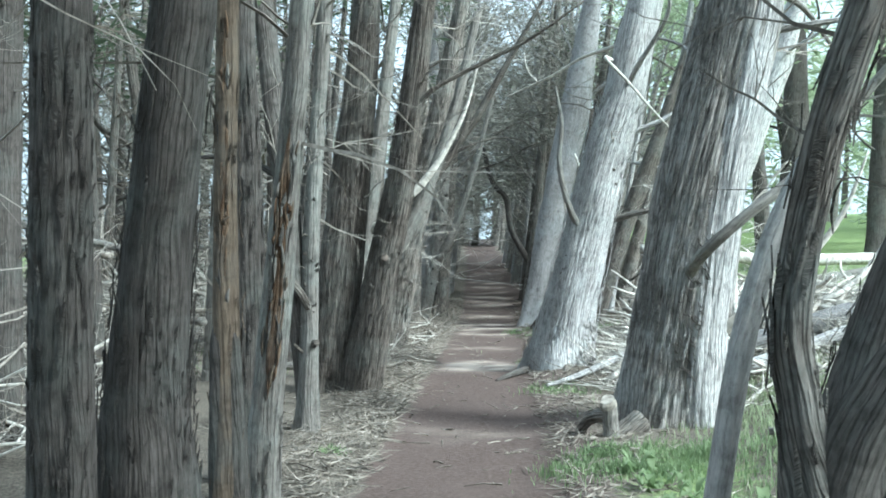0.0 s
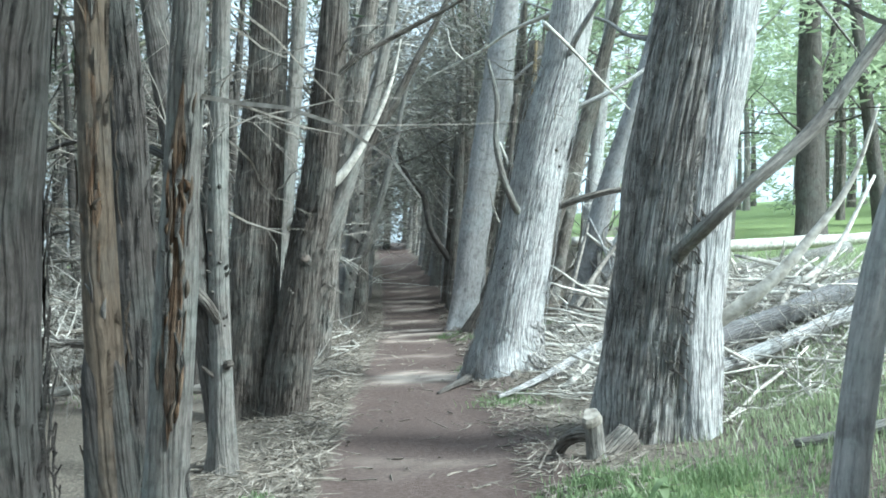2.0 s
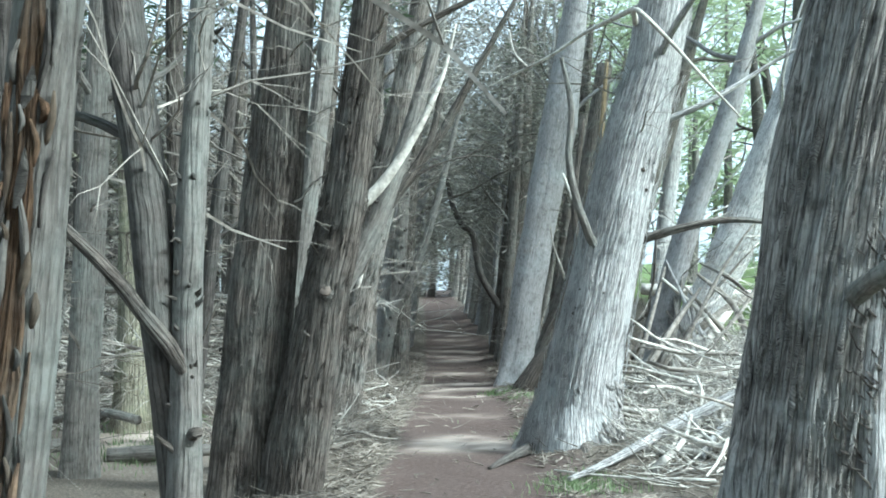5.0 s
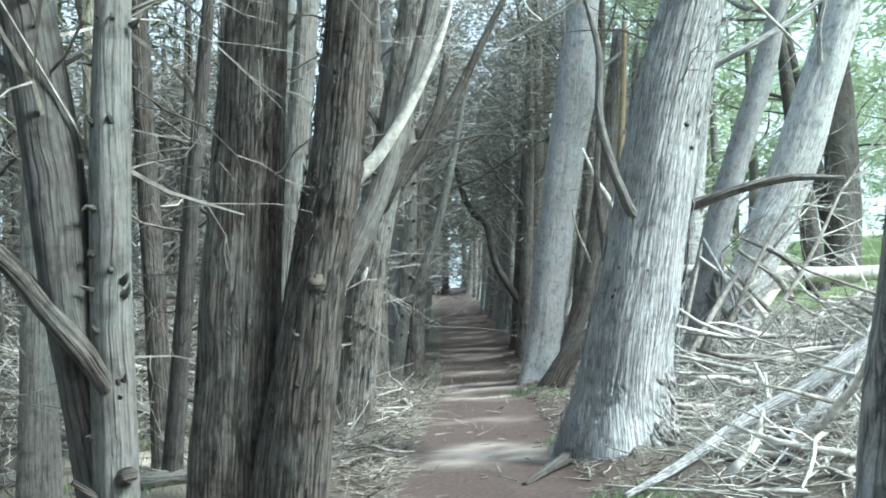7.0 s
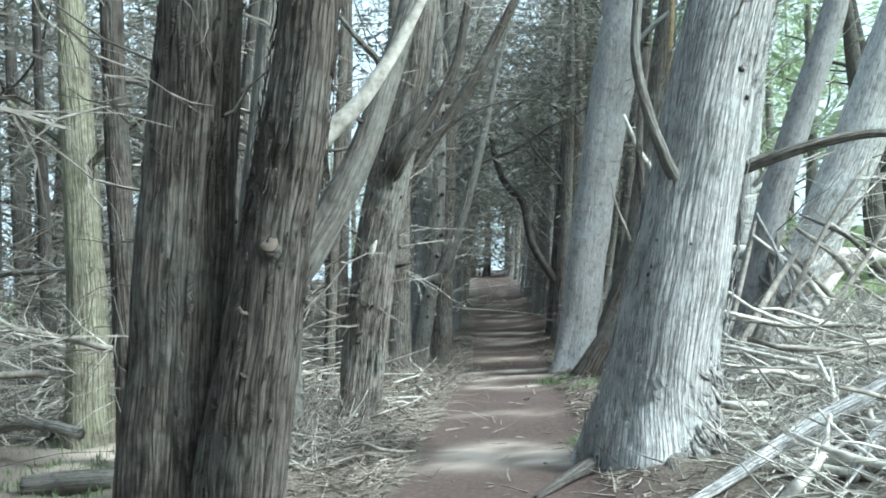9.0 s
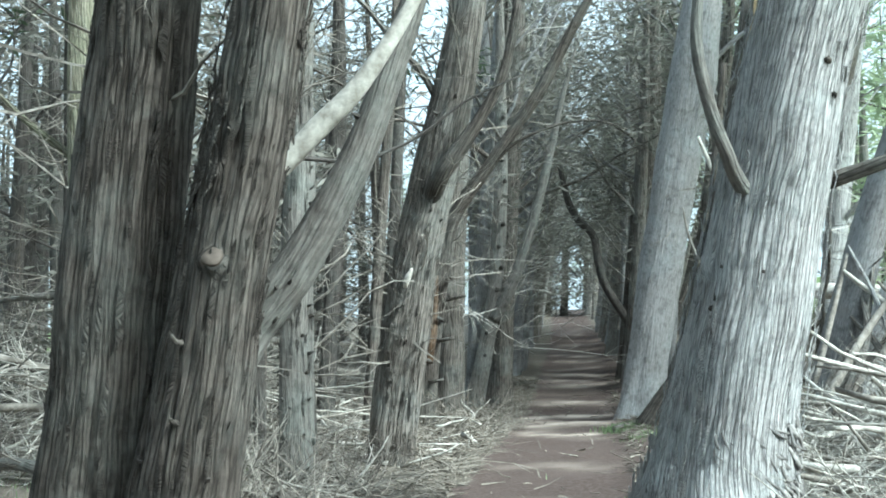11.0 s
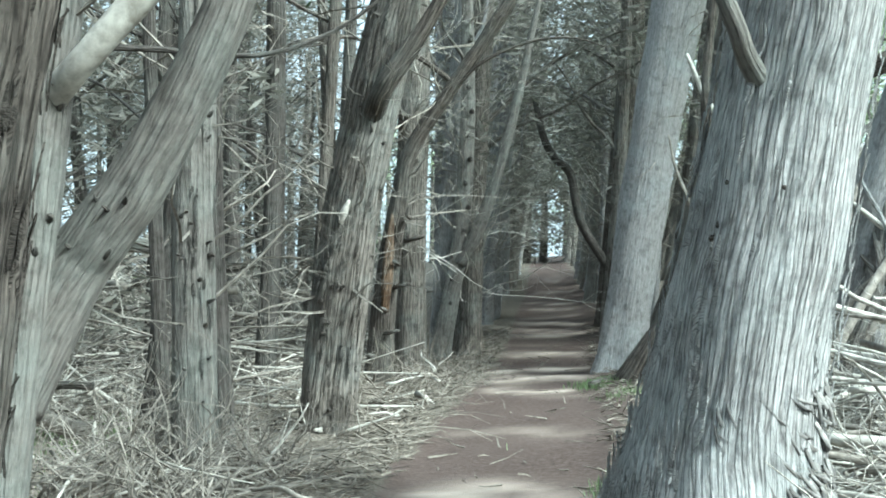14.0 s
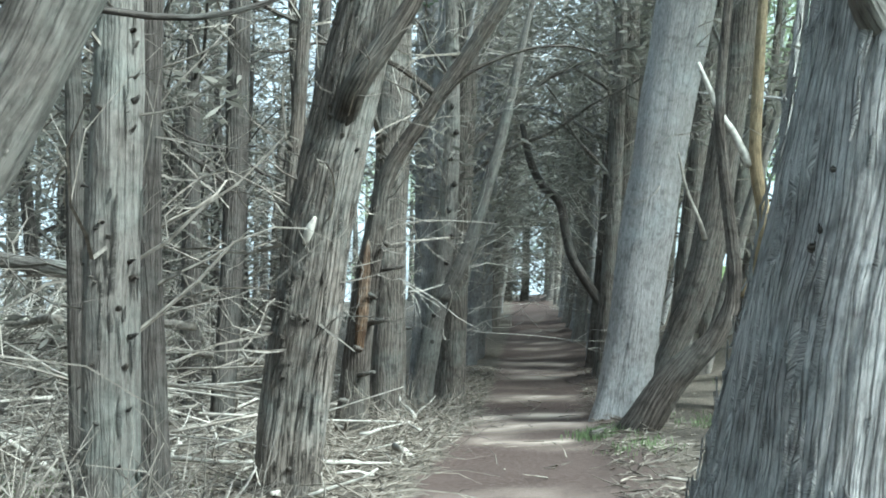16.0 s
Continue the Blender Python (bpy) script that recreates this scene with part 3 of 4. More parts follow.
add_limb(t9, [(-2.25, 14.2, 1.95, 0.06), (-2.04, 14.1, 2.08, 0.052), (-1.75, 14.1, 2.35, 0.058), (-1.5, 14.1, 2.58, 0.05), (-1.2, 14.1, 3.0, 0.035), (-0.95, 14.1, 3.5, 0.022), (-0.8, 14.1, 4.0, 0.008)], STICK, "branch", 12, 8, "pale barkless limb")
t10 = tree("pale knotty cypress with flaking bark", [(-2.83, 16.76, 0.26, 0.14), (-2.81, 16.76, 1.09, 0.127), (-2.77, 16.76, 2.08, 0.125), (-2.71, 16.76, 3.26, 0.085)], 7.5, BARK_SMOOTH, 36, 24, furrow=0.008, flare=0.2, limbs=2, twigs=14, low=1.2, flakes=90, seed=21)
t11 = tree("shaggy grey cypress trunk with a white bark chip", [(-2.61, 18.9, 0.05, 0.203), (-2.47, 18.9, 1.08, 0.212), (-2.24, 18.9, 2.24, 0.21), (-1.85, 18.9, 3.7, 0.19)], 9, BARK, 60, 26, furrow=0.014, flare=0.25, limbs=2, twigs=36, low=1.2, flakes=420, seed=22)
add_limb(t11, [(-2.37, 18.69, 1.74, 0.02), (-2.33, 18.66, 1.83, 0.035), (-2.28, 18.64, 1.92, 0.01)], STICK, "bark_chip", 6, 3, "white curled chip of bark")
add_limb(t11, [(-2.1, 18.8, 2.6, 0.09), (-1.95, 18.6, 2.8, 0.085), (-1.75, 18.6, 3.06, 0.078), (-1.54, 18.6, 3.34, 0.06), (-1.31, 18.6, 3.75, 0.05), (-1.15, 18.6, 4.4, 0.04)], BARK_WARM, "branch", 12, 6, "broken-ended brown limb")
t12 = tree("brown cypress with stubs and a curved limb over the path", [(-3.19, 23.01, 0.0, 0.17), (-2.97, 23.01, 1.52, 0.137), (-2.8, 23.01, 2.3, 0.12), (-2.64, 23.01, 2.88, 0.1), (-2.1, 23.01, 3.61, 0.094), (-1.37, 23.01, 4.56, 0.09)], 8, BARK_WARM, 32, 18, flare=0.2, limbs=2, twigs=34, low=1.5, seed=23)
add_limb(t12, [(-3.02, 22.88, 0.9, 0.05), (-2.97, 22.87, 1.3, 0.07), (-2.93, 22.87, 1.7, 0.06), (-2.88, 22.88, 2.1, 0.02)], BARK_RED, "bare_strip", 8, 6, "orange-brown bare wood", 0.2)
for k in range(7):
    z = 0.35 + 0.28 * k
    add_limb(t12, [(-3.15 + 0.09 * k * 0.9, 22.9, z, 0.03), (-3.22 + 0.09 * k + (0.3 if k % 2 else 0), 22.75, z + 0.04, 0.02)], BARK, "stub", 6, 2)
tree("broad cypress trunk with ridged brown bark", [(-3.02, 24.19, 0.18, 0.232), (-2.9, 24.19, 2.37, 0.221), (-2.76, 24.19, 4.46, 0.2)], 9, BARK, 40, 18, furrow=0.012, limbs=3, twigs=30, twig_mat=STICK, seed=24)
t14 = tree("slim pale cypress dotted with dark knots", [(-2.87, 25.96, 0.33, 0.14), (-2.53, 25.96, 1.87, 0.117), (-2.34, 25.96, 3.68, 0.102), (-2.27, 25.96, 5.52, 0.09)], 8.5, BARK_SMOOTH, 28, 18, limbs=2, twigs=16, seed=25)
add_limb(t14, [(-2.55, 25.9, 1.5, 0.1), (-2.3, 25.9, 1.9, 0.1), (-1.99, 25.9, 2.63, 0.09), (-1.54, 25.9, 4.02, 0.07), (-1.25, 25.9, 5.12, 0.045), (-0.9, 25.9, 6.2, 0.015)], BARK_SMOOTH, "branch", 14, 8)
for k in range(12):
    z = 0.9 + 0.36 * k
    x = -2.74 + 0.22 * min(z - 0.9, 1.0) + 0.08 * (z - 0.9)
    add_limb(t14, [(x + 0.03 * (-1) ** k, 25.87, z, 0.045), (x + 0.04 * (-1) ** k, 25.81, z + 0.03, 0.02)], BARK_DARK, "knot", 6, 2)


def knots(root, pts, count, seed, mat=None):
    """Broken twig ends and dark knots on the side of a trunk towards the path."""
    r = random.Random(seed)
    for _ in range(count):
        k = r.randrange(len(pts) - 1)
        u = r.random()
        x, y, z, rad = [a + (b - a) * u for a, b in zip(pts[k], pts[k + 1])]
        a, size, out = r.uniform(-1.2, 1.3), r.uniform(0.007, 0.016), r.uniform(0.01, 0.06)
        c, d = math.sin(a), -math.cos(a)
        add_limb(root, [(x + c * rad * 0.93, y + d * rad * 0.93, z, size * 1.3), (x + c * (rad + out * 0.5), y + d * (rad + out * 0.5), z + 0.01, size * 0.8), (x + c * (rad + out), y + d * (rad + out), z + r.uniform(-0.01, 0.04), size * 0.35)],
                 mat or r.choice([BARK_DARK, BARK_WARM, BARK]), "knot", 6, 2, "", 0.3)


knots(t6, [(-2.14, 10.27, 0.45, 0.10), (-2.09, 10.27, 1.93, 0.082), (-1.96, 10.27, 3.2, 0.074)], 22, 61)
knots(t9, [(-2.37, 14.2, 1.3, 0.118), (-2.15, 14.2, 2.65, 0.105)], 10, 62)
knots(t9, [(-2.27, 14.35, 1.29, 0.128), (-1.95, 14.35, 1.68, 0.117), (-1.45, 14.35, 2.6, 0.08)], 12, 66)
knots(t10, [(-2.83, 16.76, 0.26, 0.14), (-2.81, 16.76, 1.09, 0.127), (-2.77, 16.76, 2.08, 0.125), (-2.71, 16.76, 3.2, 0.09)], 34, 63)
knots(t11, [(-2.61, 18.9, 0.05, 0.203), (-2.47, 18.9, 1.08, 0.212), (-2.24, 18.9, 2.24, 0.21), (-1.85, 18.9, 3.7, 0.19)], 26, 64)
knots(t8, [(-2.09, 13.15, 0.52, 0.215), (-1.87, 13.15, 1.61, 0.182), (-1.53, 13.15, 3.38, 0.165)], 8, 65)

knobbly = tree("dark knobbly cypress trunk bending over the grass", [(0.93, 4.72, 0.55, 0.12), (0.88, 4.72, 1.1, 0.075), (0.85, 4.72, 1.44, 0.066), (0.96, 4.72, 2.01, 0.073), (1.11, 4.72, 2.47, 0.077)], 7, BARK, 40, 24, furrow=0.003, flare=0.5, limbs=0, twigs=4, low=3.0, flakes=80, seed=31)
add_limb(knobbly, [(0.93, 4.74, 0.55, 0.12), (1.03, 4.70, 0.95, 0.115), (1.22, 4.66, 1.28, 0.10), (1.65, 4.65, 1.85, 0.09), (2.3, 4.65, 2.8, 0.07), (2.9, 4.6, 4.0, 0.04)], BARK_DARK, "second_trunk", 32, 12, "dark forked stem of the knobbly tree", 0.2, 0.006)
tree("slim bare grey sapling leaning over the bank", [(0.81, 6.02, 0.53, 0.066), (0.95, 6.02, 1.3, 0.064), (1.11, 6.02, 1.80, 0.056), (1.3, 6.02, 2.2, 0.05), (1.6, 6.05, 2.8, 0.045)], 5, BARK_SAPLING, 28, 18, furrow=0.003, flare=0.15, limbs=0, twigs=5, low=2.4, crown=8, seed=32)
tree("thick dark ridged trunk slanting up from the bank", [(1.27, 5.6, 0.3, 0.33), (1.42, 5.65, 0.9, 0.25), (1.69, 5.7, 1.6, 0.225), (2.07, 5.75, 2.4, 0.2)], 6.5, BARK_DARK, 64, 22, furrow=0.012, flare=0.7, limbs=0, twigs=8, low=1.4, flakes=160, seed=33)
t23 = tree("massive deeply furrowed silver-grey cypress trunk", [(1.13, 10.75, 0.12, 0.44), (1.26, 10.75, 1.05, 0.40), (1.45, 10.75, 2.15, 0.378), (1.69, 10.75, 3.19, 0.362), (1.85, 10.75, 3.86, 0.344)], 10, BARK_OLD, 160, 32, furrow=0.026, flare=0.22, twist=0.12, limbs=2, twigs=10, low=2.9, flakes=900, seed=34)
add_limb(t23, [(1.37, 10.56, -0.1, 0.26), (1.39, 10.56, 0.3, 0.225), (1.46, 10.55, 1.05, 0.205), (1.63, 10.56, 2.15, 0.20), (1.85, 10.57, 3.19, 0.195), (1.99, 10.58, 3.86, 0.19), (2.3, 10.6, 5.5, 0.16), (2.6, 10.6, 7.2, 0.10)], BARK_PALE, "second_trunk", 96, 24, "silver ridged stem fused to the darker trunk", 0.12, 0.016)
add_limb(t23, [(1.33, 10.6, 1.42, 0.06), (1.31, 10.2, 1.52, 0.055), (1.33, 9.6, 1.66, 0.05), (1.6, 9.44, 1.92, 0.046), (2.06, 9.44, 2.29, 0.045), (2.51, 9.44, 2.84, 0.043), (2.9, 9.3, 3.3, 0.03)], BARK_SMOOTH, "branch", 14, 8, "long grey broken branch")
add_limb(t23, [(1.55, 10.55, 0.9, 0.06), (1.95, 10.4, 1.2, 0.05), (2.25, 10.35, 1.5, 0.038), (2.6, 10.3, 1.95, 0.022), (2.8, 10.2, 2.5, 0.008)], STICK, "branch", 10, 6)
t24 = tree("great pale silver cypress trunk leaning beside the path", [(0.20, 15.58, 0.09, 0.49), (0.32, 15.58, 0.6, 0.41), (0.53, 15.58, 1.47, 0.372), (0.82, 15.58, 2.7, 0.338), (1.16, 15.58, 3.83, 0.325)], 10, BARK_PALE, 180, 34, furrow=0.010, flare=0.45, twist=0.10, limbs=2, twigs=12, low=3.2, flakes=800, seed=35)
add_limb(t24, [(0.66, 15.5, 1.85, 0.06), (0.46, 15.28, 2.08, 0.05), (0.38, 15.15, 2.25, 0.042), (0.30, 15.1, 2.5, 0.04), (0.24, 15.1, 2.9, 0.035), (0.28, 15.1, 3.4, 0.03), (0.2, 15.1, 3.9, 0.02)], BARK_SMOOTH, "branch", 10, 8)
add_limb(t24, [(0.98, 15.5, 2.1, 0.05), (1.4, 15.3, 2.2, 0.04), (1.8, 15.2, 2.25, 0.032), (2.2, 15.1, 2.2, 0.02)], BARK, "branch", 10, 6)
add_limb(t24, [(0.98, 15.4, 4.3, 0.034), (0.84, 14.3, 4.12, 0.022), (1.12, 14.2, 3.78, 0.018), (1.40, 14.2, 3.44, 0.014), (1.73, 14.3, 3.1, 0.007)], STICK, "branch", 8, 6, "long bleached drooping twig")
add_limb(t24, [(1.1, 15.6, 4.55, 0.034), (0.62, 16.9, 4.62, 0.024), (0.25, 17.2, 4.45, 0.02), (-0.2, 17.5, 4.3, 0.016), (-0.55, 17.6, 4.17, 0.007)], STICK, "branch", 8, 6, "long bleached twig reaching over the path")
add_limb(t24, [(-0.05, 17.4, 4.36, 0.013), (-0.2, 17.45, 4.55, 0.01), (-0.25, 17.5, 4.85, 0.005)], STICK, "branch", 6, 5)
krng = random.Random(4)
for k in range(22):
    z = krng.uniform(0.9, 3.9)
    u = (z - 0.6) / 3.2
    a = krng.uniform(-0.95, 0.7)
    r = 0.39 - 0.02 * z
    cx = 0.32 + 0.84 * u
    x, y = cx + math.sin(a) * r, 15.58 - math.cos(a) * r
    size = krng.uniform(0.014, 0.026)
    add_limb(t24, [(x - math.sin(a) * 0.03, y + math.cos(a) * 0.03, z, size * 1.5), (x + math.sin(a) * 0.006, y - math.cos(a) * 0.006, z + 0.006, size * 1.1), (x + math.sin(a) * 0.014, y - math.cos(a) * 0.014, z + 0.012, size * 0.4)], BARK_WARM, "knot", 9, 4, "", 0.5, 0.006)
t25 = tree("tall grey cypress trunk leaning at the path's edge", [(-0.2, 23.95, 0.26, 0.30), (0.27, 23.95, 2.62, 0.285), (0.75, 23.95, 4.8, 0.3)], 10, BARK_SILVER, 60, 26, furrow=0.012, limbs=2, twigs=12, low=3.0, seed=36)
add_limb(t25, [(-0.3, 22.5, -0.15, 0.14), (-0.12, 22.4, 0.02, 0.19), (0.26, 22.4, 0.53, 0.16), (0.70, 22.4, 0.93, 0.10), (0.91, 22.4, 1.45, 0.075), (0.88, 22.4, 2.41, 0.06), (0.87, 22.4, 3.27, 0.055), (1.06, 22.4, 4.6, 0.04)], BARK_WARM, "branch", 14, 8, "brown curved side stem rising from the root")
add_limb(t25, [(1.13, 22.4, 2.6, 0.045), (0.98, 22.4, 2.95, 0.04), (0.87, 22.4, 3.15, 0.036), (0.68, 22.4, 3.68, 0.02)], STICK, "branch", 8, 6)
add_limb(t25, [(0.98, 22.4, 1.3, 0.06), (1.16, 22.4, 1.65, 0.066), (1.23, 22.4, 2.06, 0.068), (1.18, 22.4, 2.68, 0.062), (1.27, 22.4, 3.58, 0.056), (1.35, 22.4, 4.27, 0.05), (1.5, 22.4, 5.6, 0.03)], BARK_YELLOW, "branch", 12, 8, "yellow-brown bare upright stem")
add_limb(t25, [(0.66, 22.5, 1.9, 0.03), (0.60, 22.4, 2.1, 0.022), (0.5, 22.4, 2.4, 0.018), (0.44, 22.4, 2.78, 0.008)], TWIG, "branch", 7, 5)
add_limb(t25, [(0.2, 24.5, 0.2, 0.15), (0.34, 24.5, 0.6, 0.15), (0.71, 24.5, 1.4, 0.18), (0.95, 24.5, 2.2, 0.19), (1.31, 24.5, 3.88, 0.19), (1.7, 24.5, 6.0, 0.15)], BARK, "second_trunk", 24, 10, "greyer second trunk of the tree")
tree("pale leaning cypress trunk beyond the brushwood", [(2.78, 22.42, 0.92, 0.30), (3.77, 22.42, 2.93, 0.31), (4.81, 22.42, 5.47, 0.278)], 9, BARK_PALE, 50, 22, furrow=0.012, limbs=3, twigs=14, low=2.2, seed=37, crown=30, leaf=LEAF_LIGHT)
tree("pale slanting trunk with brown streaks", [(2.0, 21.2, 0.9, 0.2), (2.45, 21.2, 2.4, 0.19), (3.3, 21.2, 4.6, 0.17)], 8, BARK_SILVER, 36, 20, limbs=3, twigs=14, seed=38, leaf=LEAF_LIGHT)
tree("slanting brown trunk behind the silver cypress", [(1.35, 24.6, 0.7, 0.22), (1.9, 24.6, 2.3, 0.2), (2.75, 24.6, 4.4, 0.18)], 8, BARK, 36, 20, limbs=3, twigs=14, seed=39, leaf=LEAF_LIGHT)
tree("dark twin trunk at the meadow's edge", [(6.28, 28.32, 1.06, 0.40), (6.52, 28.32, 3.65, 0.332), (6.6, 28.32, 7.01, 0.239)], 11, BARK_DARK, 36, 16, limbs=4, twigs=20, seed=40, group="trees on the meadow", leaf=LEAF_LIGHT)
tree("dark thin trunk at the meadow's edge", [(5.6, 27.6, 1.1, 0.2), (5.5, 27.6, 3.0, 0.17), (5.35, 27.6, 5.5, 0.13)], 9, BARK_DARK, 28, 16, limbs=3, twigs=16, seed=41, group="trees on the meadow", leaf=LEAF_LIGHT)
for x, yy, r, slope in ((8.6, 28.2, 0.36, 0.05), (9.5, 30.5, 0.13, 0.16), (10.7, 29.0, 0.22, -0.06), (12.4, 31.5, 0.3, 0.1), (7.7, 33.0, 0.2, -0.12), (14.0, 30.0, 0.26, 0.08)):
    z = height(x, yy)
    tree("dark cypress trunk standing at the meadow's edge", [(x, yy, z + 0.2, r), (x + slope * 2.5, yy, z + 2.7, r * 0.85), (x + slope * 6, yy, z + 6, r * 0.65)], z + 11, BARK_DARK, 24, 12, limbs=5, twigs=18, seed=int(x * 31), low=1.2, group="trees on the meadow", leaf=LEAF_LIGHT, leaf_size=0.36, crown=10, crown_low=4.0, spread=2.6)
tree("blue-grey cypress trunk at the thicket's edge", [(-4.95, 10.1, 0.4, 0.19), (-4.95, 10.1, 2.0, 0.17), (-4.9, 10.1, 4.2, 0.15)], 8, BARK_DARK, 30, 16, limbs=2, twigs=18, low=1.2, seed=46, group="trees in the thicket")
tree("slim blue-grey cypress trunk in the thicket", [(-4.3, 14.2, 0.3, 0.15), (-4.22, 14.2, 1.8, 0.13), (-4.1, 14.2, 3.8, 0.11)], 8, BARK_SMOOTH, 30, 16, limbs=2, twigs=20, low=1.0, seed=47, group="trees in the thicket")
tree("mossy yellow-lit trunk in the thicket", [(-5.0, 17.46, 0.03, 0.25), (-4.97, 17.46, 1.91, 0.2), (-5.0, 17.46, 3.87, 0.15)], 7.5, BARK_MOSS, 36, 18, limbs=3, twigs=20, low=1.0, seed=42, group="trees in the thicket")
tree("thin dark trunk in the thicket", [(-4.2, 21.83, 0.2, 0.125), (-4.02, 21.83, 2.22, 0.11), (-3.91, 21.83, 4.36, 0.104)], 8, BARK_DARK, 26, 18, limbs=3, twigs=26, low=1.0, seed=43, lean=(-0.3, 0), group="trees in the thicket")
tree("dark slender trunk behind the pale knotty cypress", [(-3.18, 17.94, 0.4, 0.12), (-3.18, 17.94, 1.84, 0.095), (-3.13, 17.94, 3.08, 0.088)], 7.5, BARK_DARK, 26, 18, limbs=2, twigs=20, low=1.2, seed=44, lean=(-0.3, 0), group="trees in the thicket")

# far trees of both rows
far = random.Random(21)
y = 25.2
while y < 64:
    for side, base in ((-1, 1.30), (1, 1.0)):
        x = path_x(y) + side * (base + abs(far.gauss(0, 0.45)))
        yy = y + far.uniform(-0.4, 0.4) + (1.6 if side > 0 else 0.9)
        slope = far.uniform(0.06, 0.2) if side > 0 else far.uniform(0.02, 0.2)
        r = far.choice([0.09, 0.13, 0.18, 0.24, 0.28])
        z = height(x, yy)
        tree("weathered grey-brown cypress trunk lining the path", [(x, yy, z + 0.2, r), (x + slope * 2, yy, z + 2.2, r * 0.9), (x + slope * 5, yy, z + 5, r * 0.8)], z + far.uniform(8, 10),
             far.choice([BARK, BARK_SMOOTH, BARK_SILVER, BARK_SILVER]), 16, 6, limbs=6 if side < 0 else 5, twigs=26, twig_mat=far.choice([TWIG, STICK]), lean=((0.35 if side < 0 else -0.2), -0.1), low=1.0, rise=(0.0, 1.3), limb_rise=(1.0, 2.6), reach=2.0 if side < 0 else 1.6, crown=12, crown_low=3.2, leaf=LEAF_DEAD, seed=int(y * 10) + side, spread=1.5)
    y += far.uniform(0.55, 0.85) if y < 45 else far.uniform(1.2, 1.8)
# slender stems between the near trunks of the left row
for k in range(8):
    yy = 15.0 + k * 1.4 + far.uniform(-0.3, 0.3)
    x = path_x(yy) - far.uniform(2.3, 3.6)
    r = far.uniform(0.05, 0.13)
    sl = far.uniform(-0.04, 0.14)
    tree("slender grey stem crowded behind the row", [(x, yy, 0.2, r), (x + sl * 2, yy, 2.2, r * 0.9), (x + sl * 5, yy, 5, r * 0.7)], far.uniform(7, 9), far.choice([BARK_DARK, BARK_DARK, BARK_WARM]), 16, 7, limbs=2, lean=(-0.4, 0.2), twigs=30, low=0.9, reach=1.4, crown=3, crown_low=5.5, spread=2.0, seed=300 + k, rise=(-0.2, 0.5))
y = 16.5
while y < 50:
    x = path_x(y) + far.uniform(2.4, 4.2)
    if y > 25:
        z = height(x, y)
        sl = far.uniform(0.1, 0.4)
        r = far.uniform(0.08, 0.2)
        tree("leaning grey trunk behind the row", [(x, y, z + 0.2, r), (x + sl * 2, y, z + 2.2, r * 0.9), (x + sl * 5, y, z + 5, r * 0.6)], z + 8, far.choice([BARK_PALE, BARK, BARK_SMOOTH]), 16, 6, limbs=3, twigs=16, crown=10, seed=int(y * 7), leaf=LEAF_LIGHT)
    y += far.uniform(0.9, 1.6)
# thicket of dead-branched trees away from the path
for k in range(40):
    yy = 6.0 + k * 0.85 + far.uniform(-0.5, 0.5)
    x = path_x(yy) - far.uniform(4.4, 8.0)
    z = height(x, yy)
    tilt = far.uniform(-0.12, 0.12)
    r = far.uniform(0.06, 0.16)
    tree("dead-branched slender cypress in the shaded thicket", [(x, yy, z + 0.2, r), (x + tilt * 2, yy, z + 2.2, r * 0.85), (x + tilt * 5, yy, z + 5, r * 0.6)], z + far.uniform(6.5, 8.5), far.choice([BARK_DARK, BARK_DARK, BARK]),
         14, 6, limbs=6, twigs=34, lean=(0.1, -0.2), reach=1.8, low=0.3, twig_mat=far.choice([TWIG, TWIG, TWIG_DARK]), crown=15 if yy > 19 else 7, leaf=LEAF_DEAD if yy > 19 else None, seed=500 + k, group="trees in the thicket", spread=2.2, crown_low=0.9 if yy > 19 else 4.0, rise=(-0.25, 0.35))
for k in range(50):
    yy = 9.0 + k * 0.9 + far.uniform(-0.5, 0.5)
    x = path_x(yy) - far.uniform(8.0, 15.0)
    z = height(x, yy)
    r = far.uniform(0.08, 0.2)
    tree("bushy dark cypress at the back of the thicket", [(x, yy, z + 0.2, r), (x + 0.1, yy, z + 2.2, r * 0.85), (x + 0.2, yy, z + 5, r * 0.6)], z + far.uniform(6, 8.5), BARK_DARK, 12, 5, leaf=LEAF_DEAD if yy > 22 else None, limbs=3, twigs=38, lean=(0, 0), reach=1.9, low=0.3, twig_mat=far.choice([TWIG, TWIG, TWIG_DARK]),
         crown=20 if yy > 22 else 9, seed=800 + k, group="trees in the thicket", spread=2.2, crown_low=far.choice([0.8, 1.5, 3.0]), rise=(-0.2, 0.4))
# light green trees beyond the meadow
for k in range(36):
    yy = 27 + k * 1.0 + far.uniform(-1, 1)
    yy += 6.0
    x = (yy - 6.0) * far.uniform(0.12, 0.62) + 2.0
    z = height(x, yy)
    r = far.uniform(0.10, 0.2)
    tree("light green tree beyond the sunny meadow", [(x, yy, z + 0.2, r), (x + 0.2, yy, z + 2.5, r * 0.8), (x + 0.3, yy, z + 5, r * 0.6)], z + far.uniform(7, 10), far.choice([BARK, BARK_SMOOTH]), 12, 5, limbs=3, twigs=10, low=1.0, crown=20, seed=700 + k, group="trees on the meadow", leaf=LEAF_LIGHT, leaf_size=0.42, spread=3.4, crown_low=far.choice([0.4, 1.4, 2.4]))
t30 = tree("dark cypress with a kinked limb over the path", [(-0.42, 30.2, 0.6, 0.2), (-0.2, 30.2, 2.6, 0.18), (0.1, 30.2, 5.0, 0.16)], 9, BARK_WARM, 20, 10, limbs=2, twigs=14, seed=45)
